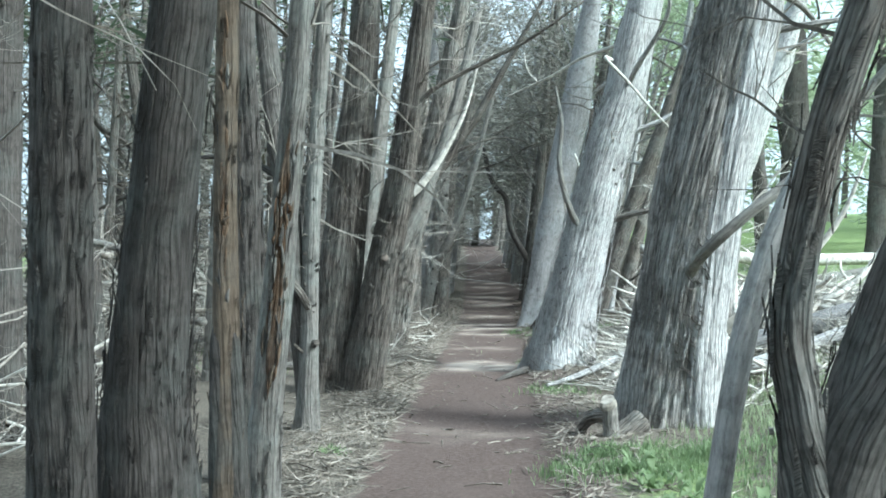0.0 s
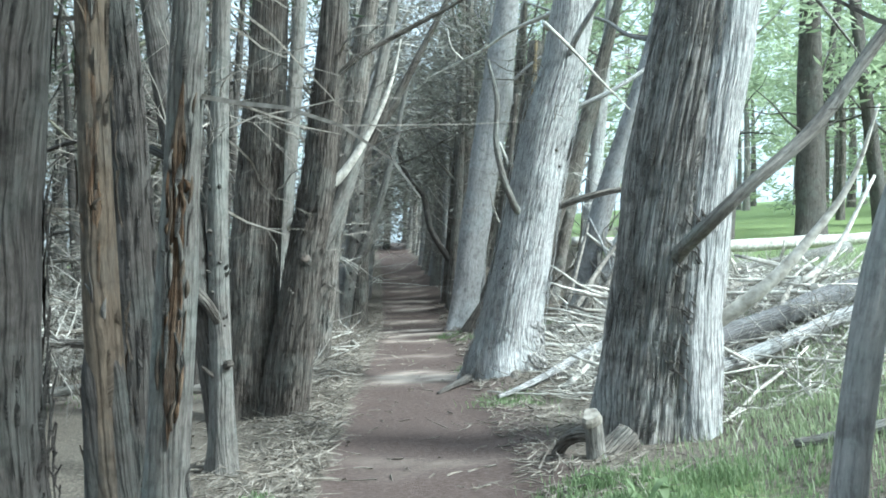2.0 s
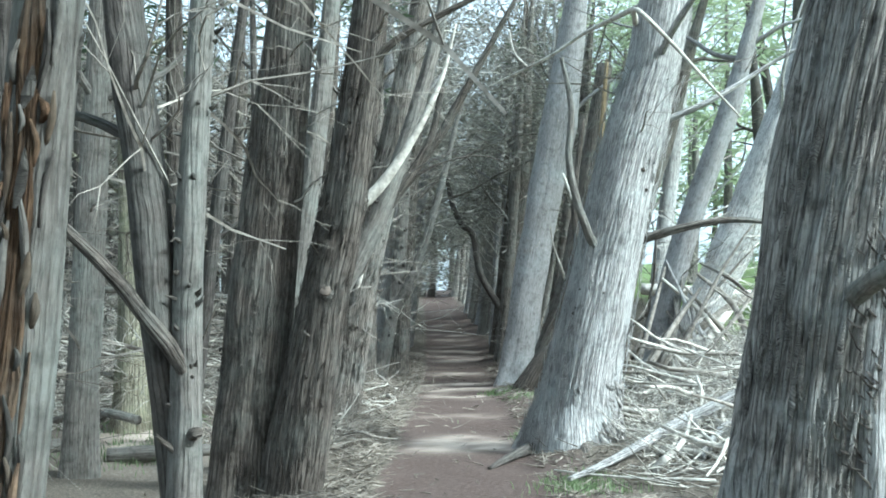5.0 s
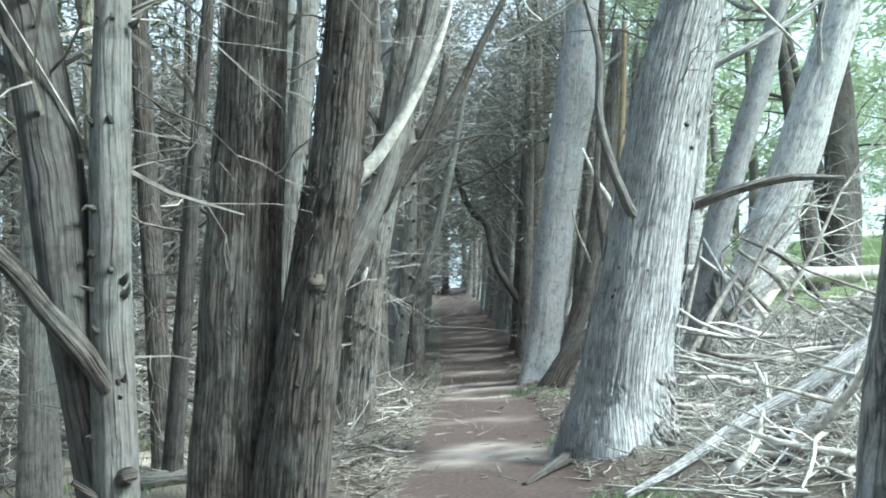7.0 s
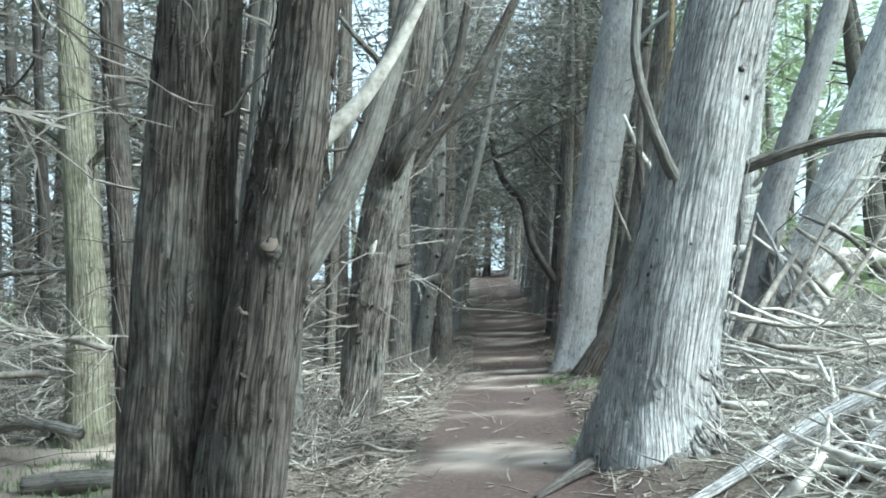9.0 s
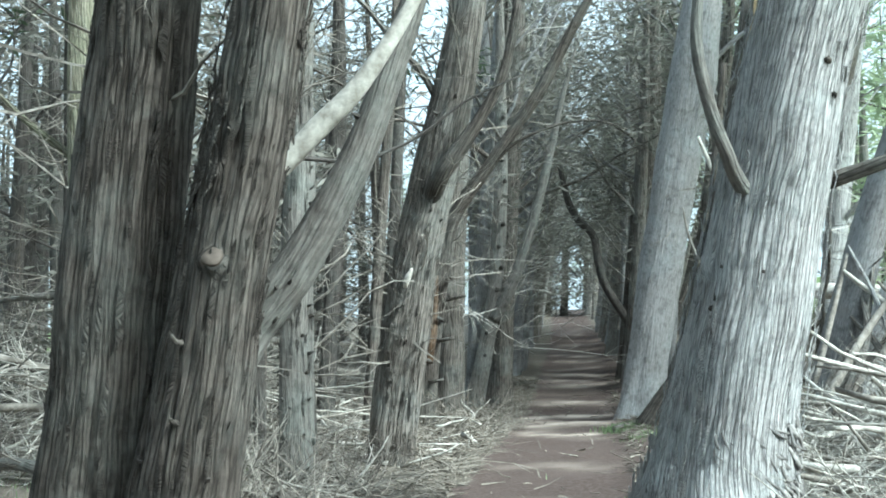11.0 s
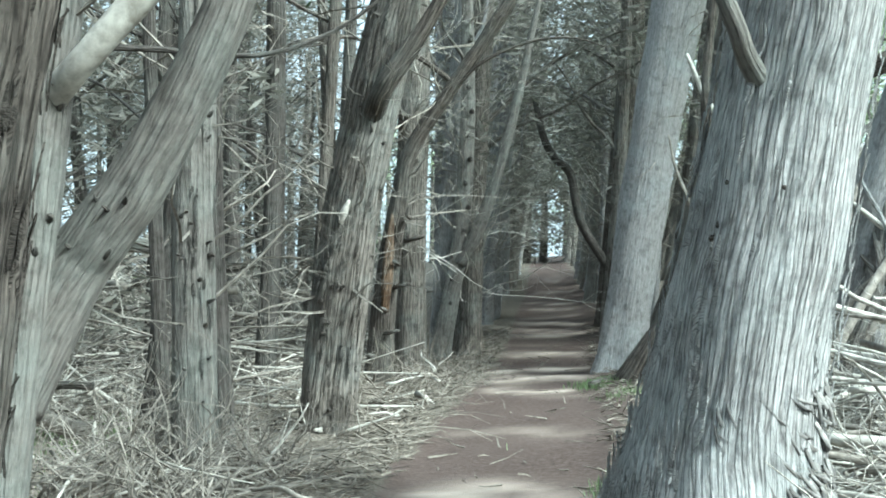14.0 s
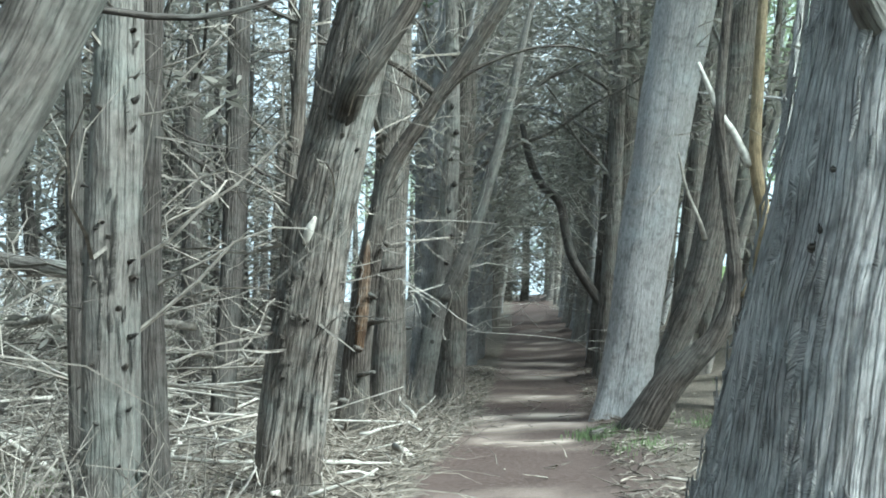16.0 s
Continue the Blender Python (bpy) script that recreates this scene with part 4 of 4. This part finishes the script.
add_limb(t30, [(-0.35, 30.15, 1.3, 0.09), (-0.8, 30.0, 2.1, 0.085), (-0.92, 30.0, 2.52, 0.085), (-1.02, 30.0, 3.18, 0.08), (-1.3, 30.0, 3.5, 0.075), (-1.5, 30.0, 3.95, 0.07), (-1.62, 30.0, 4.64, 0.05)], BARK_DARK, "branch", 10, 6, "dark kinked limb")
# trees that close the far end and the start of the walk
for k in range(14):
    ang = math.pi * k / 13
    for cx, cy, rad, flip in ((-4.5, 66, 9, 1), (0, -3, 8, -1)):
        x, yy = cx + rad * math.cos(ang), cy + flip * rad * 0.6 * math.sin(ang) * (1 if k % 2 else 1.3)
        z = height(x, yy)
        tree("bushy green cypress closing the glade", [(x, yy, z + 0.2, 0.2), (x + 0.1, yy, z + 2.2, 0.17), (x + 0.2, yy, z + 5, 0.12)], z + 8, BARK, 12, 5, limbs=2, twigs=8, low=1.0, crown=26, seed=900 + k, leaf=LEAF_LIGHT, spread=2.2, crown_low=1.0, group="trees closing the glade")
# the row carried on out of view, added to shade the start of the walk
for k in range(9):
    yy = 4.6 - k * 0.9
    for side in (-1, 1):
        x = side * far.uniform(1.9, 2.6) - 0.3 + (0.5 if side > 0 else -0.2)
        r = far.uniform(0.12, 0.24)
        tree("unseen dark cypress added behind the start for shade", [(x, yy, 0.2, r), (x + 0.15, yy, 2.2, r * 0.9), (x + 0.4, yy, 5, r * 0.8)], far.uniform(8, 9.5), BARK_DARK, 14, 6, limbs=2, twigs=8, low=2.6, crown=12, crown_low=5.0, spread=2.2, seed=950 + k * 2 + side)


def dead_top(label, start, way, length, r, seed, forks=7):
    """A fallen dead treetop: a long crooked stem thick with side twigs."""
    rng = random.Random(seed)
    root = empty("fallen_treetop", *start)
    tagged(root, label, "dead branch", "fallen wood")
    line = wander(start, way, length, r, r * 0.3, 9, 0.13, 0, rng)
    s = Soup()
    s.tube(spline(line, 3), 7, 0.12)
    s.object("stem", rng.choice([BARK_SMOOTH, TWIG, BARK]), root)
    s = Soup()
    for i in range(1, 10):
        for _ in range(forks):
            q = line[i]
            d = (rng.gauss(way[0], 0.7), rng.gauss(way[1], 0.7), rng.gauss(0.05, 0.45))
            dead_branch(s, q[:3], d, rng.uniform(0.4, 1.3), rng.uniform(0.004, 0.012), rng, 3, 1)
    tagged(s.object("deadwood", rng.choice([TWIG, STICK]), root, False), kind="stuff")


dr = random.Random(77)
for k in range(34):
    yy = 9.0 + k * 0.6
    x = path_x(yy) - dr.uniform(2.9, 5.0)
    dead_top("grey dead treetop fallen into the thicket", (x, yy, height(x, yy) + dr.uniform(0.1, 1.7)), (-0.95, dr.gauss(0, 0.4), dr.uniform(-0.1, 0.22)), dr.uniform(2.2, 4.2), dr.uniform(0.03, 0.075), 1200 + k)
for k in range(6):
    yy = 19.5 + k * 0.9
    x = dr.uniform(1.4, 2.4)
    dead_top("pale dead limb slanting through the brushwood", (x, yy, height(x, yy) + dr.uniform(0.1, 0.6)), (dr.uniform(0.4, 1.0), dr.gauss(0, 0.3), dr.uniform(0.3, 1.1)), dr.uniform(1.8, 4.2), dr.uniform(0.025, 0.055), 1300 + k, 3)
for k in range(9):
    x, yy = -7.2 + k * 0.75 + (0.9 if k > 4 else 0), 63 + far.uniform(0, 3)
    z = height(x, yy)
    tree("grey trunk at the far end of the path", [(x, yy, z + 0.2, 0.2), (x + 0.15, yy, z + 2.2, 0.18), (x + 0.3, yy, z + 5, 0.15)], z + 9, BARK, 12, 6, limbs=4, twigs=16, low=0.8, reach=1.5, crown=30, crown_low=0.3, seed=1500 + k, leaf=LEAF_DEAD, leaf_size=0.4)

# ---- roots, logs and brushwood ----
add_limb(t24, [(0.15, 15.45, 0.12, 0.13), (-0.12, 15.4, 0.06, 0.08), (-0.32, 15.15, 0.03, 0.05), (-0.5, 14.75, 0.01, 0.035), (-0.62, 14.5, -0.02, 0.02)], BARK_DARK, "root", 10, 6, "dark root running onto the path")
add_limb(t24, [(0.35, 15.2, 0.1, 0.12), (0.3, 14.9, 0.05, 0.07), (0.22, 14.5, 0.0, 0.04), (0.1, 14.1, -0.04, 0.02)], BARK, "root", 10, 6)
add_limb(t25, [(0.1, 23.5, 0.12, 0.16), (-0.05, 23.0, 0.12, 0.12), (-0.2, 22.6, 0.06, 0.07), (-0.55, 22.2, 0.02, 0.04)], BARK, "root", 10, 6)
add_limb(t23, [(0.85, 10.3, 0.12, 0.14), (0.62, 10.15, 0.04, 0.08), (0.42, 9.85, -0.03, 0.04)], BARK, "root", 10, 6)


def log(label, pts, mat, sides=18, name="fallen_log"):
    x, y, z, r = pts[0]
    root = empty(name, x, y, z - r)
    tagged(root, label, "log", "fallen wood")
    s = Soup()
    s.tube(spline(pts, 10), sides, 0.18, 0.004, seed=x)
    s.object("stem", mat, root)
    return root


log("bleached bare branch lying across the brush pile", [(0.03, 13.4, 0.06, 0.02), (0.5, 14.0, 0.14, 0.038), (1.05, 14.65, 0.30, 0.05), (1.7, 14.95, 0.55, 0.055), (2.4, 15.2, 0.9, 0.05)], BARK_PALE)
log("bleached forked branch sloping over the brush pile", [(1.2, 14.0, 0.12, 0.035), (1.5, 14.5, 0.29, 0.05), (1.72, 14.8, 0.34, 0.055), (2.25, 15.3, 0.66, 0.06), (3.0, 15.9, 1.1, 0.05)], BARK_PALE)
log("pale fallen trunk resting across the meadow's edge", [(2.1, 23.6, 1.70, 0.10), (3.2, 23.6, 1.60, 0.12), (4.0, 23.6, 1.50, 0.13), (5.6, 23.6, 1.42, 0.13), (9.0, 23.9, height(9.0, 23.9) + 0.08, 0.12)], STICK)
log("grey fallen trunk half sunk in the grass", [(x, 20.5 + 0.1 * x, height(x, 20.5 + 0.1 * x) + 0.07, 0.13) for x in (2.7, 4.0, 5.3, 6.8)], BARK_SMOOTH)
log("short pale log beside the furrowed trunk", [(1.75, 9.3, 0.24, 0.03), (2.1, 9.15, 0.32, 0.04), (2.5, 9.1, 0.43, 0.038)], BARK_SMOOTH)
log("pale log stacked at the foot of the brush pile", [(x, 12.1 + 0.25 * x - 0.5, height(x, 12.1 + 0.25 * x - 0.5) + 0.16, 0.07) for x in (1.75, 2.4, 3.2, 4.2)], BARK_PALE)
log("thick grey log lying along the brush pile", [(x, 13.0 + 0.12 * x, height(x, 13.0 + 0.12 * x) + 0.18, 0.12) for x in (2.1, 2.9, 3.8, 5.0)], BARK_SILVER)
log("thick dead branch lying in the thicket", [(-4.4, 15.1, 0.08, 0.07), (-3.9, 15.2, 0.09, 0.075), (-3.2, 15.3, 0.08, 0.07), (-2.7, 15.2, 0.06, 0.06)], BARK_SMOOTH)
log("pale crooked branch on the litter by the path", [(-2.25, 16.2, 0.10, 0.010), (-2.0, 15.95, 0.16, 0.014), (-1.85, 15.85, 0.13, 0.015), (-1.7, 15.95, 0.09, 0.013), (-1.62, 16.15, 0.06, 0.007)], TWIG, 8)
log("dead leaning limb propped on the brush pile", [(1.94, 20.9, 0.55, 0.06), (2.4, 21.0, 0.9, 0.065), (2.94, 21.1, 1.24, 0.07), (3.44, 21.2, 1.53, 0.07)], TWIG)
log("bleached standing limb stuck in the brush pile", [(2.5, 20.6, 0.3, 0.08), (2.66, 20.8, 0.7, 0.085), (2.86, 21.0, 1.05, 0.08), (3.2, 21.2, 1.4, 0.06)], STICK)

lean_rng = random.Random(52)
for k in range(12):
    x, y = lean_rng.uniform(1.3, 3.6), lean_rng.uniform(19.9, 20.9)
    z, tip = height(x, y), (lean_rng.uniform(2.0, 2.9), lean_rng.uniform(20.95, 21.1), lean_rng.uniform(1.2, 2.1))
    r = lean_rng.uniform(0.02, 0.05)
    log("bleached dead branch propped against the leaning trunk", [(x, y, z + r, r), ((x + tip[0]) / 2 + lean_rng.gauss(0, 0.12), (y + tip[1]) / 2, (z + tip[2]) / 2 + lean_rng.uniform(0, 0.2), r), (*tip, r * 0.5)], lean_rng.choice([BARK_PALE, TWIG, STICK, BARK]), 9, "dead_branch")

post = empty("tree_stump", 0.55, 10.02, height(0.55, 10.02))
tagged(post, "short broken stump with a pale cut top", "stump")
s = Soup()
s.tube(spline([(0.575, 10.03, -0.15, 0.085), (0.565, 10.03, 0.12, 0.07), (0.555, 10.01, 0.27, 0.066), (0.545, 9.99, 0.36, 0.068)], 8), 20, 0.2, 0.006)
s.object("stem", BARK_SMOOTH, post)
s = Soup()
s.tube([(0.545, 9.99, 0.33, 0.07), (0.54, 9.975, 0.37, 0.072), (0.535, 9.96, 0.40, 0.06)], 14, 0.5)
tagged(s.object("cut_top", TWIG, post, False), "bleached splintered top")
s = Soup()
s.tube(spline([(0.28, 10.3, 0.0, 0.04), (0.36, 10.2, 0.16, 0.05), (0.46, 10.1, 0.24, 0.06), (0.56, 10.03, 0.24, 0.06)], 6), 14, 0.35, 0.006)
tagged(s.object("root", BARK, post), "dark rotten root arching into the path")

STICK_MESHES = []
for k in range(10):
    s = Soup()
    r = random.Random(90 + k)
    s.tube(wander((0, 0, 0), (1, 0, 0), 1.0, 0.022, 0.009, 5, 0.1, 0, r), 5)
    if k % 3 == 0:
        s.tube(wander((0.4, 0, 0), (0.7, r.uniform(-0.6, 0.6), 0.4), 0.4, 0.012, 0.004, 3, 0.15, 0, r), 4)
    me = bpy.data.meshes.new("stick")
    me.from_pydata(s.v, [], s.f)
    me.polygons.foreach_set("use_smooth", [True] * len(me.polygons))
    me.materials.append(STICK if k % 4 else TWIG)
    STICK_MESHES.append(me)


def brush_pile(label, x0, x1, y0, y1, count, loose, depth, seed, size=(0.4, 1.4), steep=0.25, mat=None, stout=1.0, heading=None):
    """Criss-crossed dead sticks lying in a heap."""
    r = random.Random(seed)
    root = empty("brush_pile", (x0 + x1) / 2, (y0 + y1) / 2, height((x0 + x1) / 2, (y0 + y1) / 2))
    tagged(root, label, "brush pile")

    def place():
        x, y = r.uniform(x0, x1), r.uniform(y0, y1)
        edge = min(1.0, 3.2 * min((x - x0) / (x1 - x0), (x1 - x) / (x1 - x0), (y - y0) / (y1 - y0), (y1 - y) / (y1 - y0)) + 0.15)
        return x, y, height(x, y) + 0.01 + r.random() ** 1.6 * depth * edge

    for _ in range(count):
        x, y, z = place()
        length, thick = r.uniform(*size), stout * (0.4 + 1.1 * r.random() ** 2.5)
        turn = r.uniform(0, 6.28) if heading is None or r.random() < 0.5 else r.gauss(heading, 0.4)
        mesh = r.choice(STICK_MESHES)
        m = Matrix.LocRotScale((x, y, z), Euler((r.uniform(0, 6), r.gauss(0, steep), turn)), (length, thick, thick))
        ends = [m @ Vector((q, 0, 0)) for q in (0, 0.5, 1)]
        if min((Vector((p.x - cx, p.y - cy)).length for p in ends for cx, cy in ((0.4, 15.58), (1.13, 10.75)))) < 0.62:
            continue
        if min(p.x - path_x(p.y) for p in ends) < 0.75 < max(p.x - path_x(p.y) for p in ends):
            continue
        ob = new("stick", mesh)
        ob.parent = root
        ob.matrix_parent_inverse = root.matrix_world.inverted()
        ob.matrix_basis = m
    s = Soup()
    for _ in range(loose):
        x, y, z = place()
        a = r.uniform(0, 6.28)
        if r.random() < 0.45:
            dead_branch(s, (x, y, z), (math.cos(a), math.sin(a), abs(r.gauss(0, steep * 2))), r.uniform(0.35, 0.95), r.uniform(0.004, 0.010), r, 3, 1)
        else:
            s.tube(wander((x, y, z), (math.cos(a), math.sin(a), r.gauss(0, steep)), r.uniform(0.15, 0.7), r.uniform(0.004, 0.012), 0.003, 3, 0.2, 0, r), 3, cap=False)
    tagged(s.object("stick_tangle", mat or STICK, root, False), "tangle of small dead twigs", kind="stuff")
    return root


brush_pile("heap of bleached dead branches on the bank", 0.75, 4.6, 13.0, 17.6, 300, 1500, 0.24, 1, (0.5, 1.8), 0.1, None, 1.8, 0.95)
brush_pile("tangled pale brushwood behind the silver trunk", 1.2, 4.6, 17.2, 20.4, 200, 800, 0.28, 2, (0.5, 1.6), 0.2, None, 1.6)
brush_pile("scattered pale sticks beside the furrowed trunk", 1.6, 4.2, 10.2, 13.2, 50, 380, 0.12, 3)
brush_pile("low tangle of dead twigs round the pale trunk", -3.7, -2.25, 15.6, 17.3, 40, 480, 0.32, 4, (0.2, 0.6), 0.4, TWIG)
brush_pile("grey dead branches heaped under the thicket", -7.0, -3.6, 18.2, 23.0, 200, 650, 0.9, 5, (0.6, 2.2), 0.2, TWIG)
brush_pile("grey tangled brushwood in the thicket's shade", -6.8, -4.3, 7.5, 12.0, 120, 600, 0.7, 6, (0.5, 1.6), 0.3, TWIG)
brush_pile("dead branches strewn under the far thicket", -7.5, -4.0, 22.0, 30.0, 120, 450, 0.8, 7, (0.6, 2.2), 0.25, TWIG)
brush_pile("pale twigs gathered at the foot of the row", -3.4, -1.9, 18.5, 24.0, 34, 420, 0.16, 8, (0.25, 0.6), 0.2, LITTER)

# ruffled plates of bark on the two great trunks


def plates(root, label, base, slant, y, r0, spread, swing, rise, count, seed, mat=PLATE, size=1.0):
    """Short curling plates of bark that stand off a trunk."""
    r = random.Random(seed)
    s = Soup()
    for _ in range(count):
        a, z = r.uniform(*swing), r.uniform(*rise)
        rad = r0 + spread * math.exp(-z / 0.25)
        out = Vector((math.sin(a), -math.cos(a), 0.12)).normalized()
        side = Vector((math.cos(a), math.sin(a), 0.0))
        way = (side * r.uniform(0.3, 1.0) + Vector((0, 0, r.uniform(-1.6, -0.2)))).normalized()
        down = way.cross(out).normalized()
        if down.z > 0:
            down = -down
        c = Vector((base + slant * z, y, z)) + out * (rad + r.uniform(-0.01, 0.015))
        length, width = size * r.uniform(0.06, 0.2), size * r.uniform(0.006, 0.016)
        k = len(s.v)
        for j in range(4):
            t = j / 3
            p = c + way * (t - 0.5) * length + out * (0.012 * math.sin(t * 3.1)) + down * 0.008 * math.sin(t * 3.1)
            w = width * (0.5, 1.0, 1.0, 0.4)[j]
            s.v += [tuple(p - out * 0.012 - down * w * 0.6), tuple(p + out * 0.012), tuple(p + down * w + out * 0.002)]
        for j in range(3):
            m = k + j * 3
            s.f += [(m, m + 1, m + 4, m + 3), (m + 1, m + 2, m + 5, m + 4)]
    tagged(s.object("ruffled_bark", mat, root, True), label, kind="stuff")


plates(t24, "ruffled curling plates of pale bark", 0.21, 0.22, 15.58, 0.41, 0.19, (-0.2, 1.1), (0.0, 0.62), 200, 14, PLATE, 1.0)

plates(t23, "dark ruffled bark along a seam of the trunk", 1.12, 0.165, 10.75, 0.392, 0.05, (-0.2, 0.45), (0.3, 1.8), 60, 15, PLATE_DARK, 0.65)

# litter of twigs on the ground
s = Soup()
lr = random.Random(31)
for _ in range(10000):
    y = 4.5 + lr.random() ** 1.3 * 26
    side = -1 if lr.random() < 0.68 else 1
    d = 0.62 + abs(lr.gauss(0, 0.55)) + 0.1
    x = path_x(y) + side * d
    if lr.random() < 0.015:
        x = path_x(y) + lr.uniform(-0.6, 0.6)
    a = lr.uniform(0, 6.28)
    z = height(x, y) + 0.006
    s.tube(wander((x, y, z + abs(lr.gauss(0, 0.015))), (math.cos(a), math.sin(a), lr.gauss(0, 0.08)), lr.uniform(0.05, 0.30), lr.uniform(0.003, 0.010), 0.002, 2, 0.2, 0, lr), 3, cap=False)
tagged(s.object("twig_litter", LITTER, None, False), "pale dry twig litter along the path", "twig litter", kind="stuff")


def grass_patch(label, spots, seed, h=(0.05, 0.16), mat=None):
    r = random.Random(seed)
    g = Soup()
    for cx, cy, rx, ry, count in spots:
        for _ in range(count):
            x, y = r.gauss(cx, rx), r.gauss(cy, ry)
            z = height(x, y) - 0.005
            a, hh, w = r.uniform(0, 6.28), r.uniform(*h), r.uniform(0.003, 0.006)
            bx, by = math.cos(a) * hh * r.uniform(0.1, 0.7), math.sin(a) * hh * r.uniform(0.1, 0.7)
            wx, wy = -math.sin(a) * w, math.cos(a) * w
            k = len(g.v)
            g.v += [(x - wx, y - wy, z), (x + wx, y + wy, z), (x + bx * 0.45 + wx * 0.8, y + by * 0.45 + wy * 0.8, z + hh * 0.65), (x + bx * 0.45 - wx * 0.8, y + by * 0.45 - wy * 0.8, z + hh * 0.65), (x + bx, y + by, z + hh)]
            g.f += [(k, k + 1, k + 2, k + 3), (k + 3, k + 2, k + 4)]
    return tagged(g.object("grass", mat or GRASS, None, False), label, "grass", kind="stuff")


grass_patch("fresh green grass on the bank beside the path", [(0.65, 8.95, 0.3, 0.26, 800), (0.45, 9.2, 0.1, 0.08, 500), (0.9, 8.75, 0.12, 0.1, 600), (0.6, 8.75, 0.08, 0.09, 450), (1.2, 9.1, 0.12, 0.1, 500), (1.05, 9.35, 0.3, 0.2, 500), (1.5, 7.6, 0.3, 0.8, 1500), (0.2, 8.8, 0.14, 0.2, 400), (1.6, 9.0, 0.3, 0.4, 600)], 1, (0.025, 0.09))
grass_patch("small green tufts at the path's edge", [(-0.45, 22.4, 0.14, 0.18, 900), (-0.25, 16.6, 0.07, 0.12, 220), (0.15, 13.4, 0.2, 0.25, 600), (-1.72, 9.3, 0.06, 0.1, 200), (0.95, 22.9, 0.3, 0.4, 700), (-1.75, 7.0, 0.25, 0.15, 500), (-0.1, 21.0, 0.15, 0.3, 250)], 2, (0.03, 0.09))
grass_patch("sunlit meadow grass beyond the brushwood", [(5.0, 17.0, 1.3, 3.5, 9000), (6.5, 22.5, 1.8, 3.0, 8000), (3.0, 11.0, 0.8, 1.0, 5000), (2.2, 9.8, 0.4, 0.8, 2000)], 3, (0.03, 0.12), GRASS_PALE)
grass_patch("sparse pale green grass in the thicket's clearing", [(-4.9, 18.6, 0.6, 0.8, 1800), (-4.2, 15.6, 0.5, 0.5, 900)], 4, (0.03, 0.1))



def leafy_weed(x0, y0, count, seed):
    """A low rosette of broad folded leaves on short stalks."""
    wr = random.Random(seed)
    z = height(x0, y0)
    weed = empty("leafy_weed", x0, y0, z)
    tagged(weed, "low broad-leaved green weed in the grass", "weed", "weeds on the bank")
    for _ in range(count):
        a, l = wr.uniform(0, 6.28), wr.uniform(0.06, 0.15)
        c, d, lift = math.cos(a), math.sin(a), wr.uniform(0.03, 0.16)
        x, y = x0 + wr.gauss(0, 0.07), y0 + wr.gauss(0, 0.07)
        v = []
        for t, w in ((0.0, 0.0), (0.3, 0.22), (0.65, 0.26), (1.0, 0.0)):
            px, py, pz = x + c * l * t, y + d * l * t, z + lift * math.sin(t * 2.3)
            v += [(px - d * l * w, py + c * l * w, pz + 0.012 * (w > 0)), (px, py, pz), (px + d * l * w, py - c * l * w, pz + 0.012 * (w > 0))]
        f = [(k, k + 1, k + 4, k + 3) for k in (0, 1, 3, 4, 6, 7)]
        mesh_object("leaf", v, f, GRASS, weed, None, True)


for x, y, count, seed in ((0.78, 8.25, 16, 8), (0.98, 7.95, 12, 9), (1.2, 7.45, 14, 10), (0.72, 8.7, 8, 11)):
    leafy_weed(x, y, count, seed)
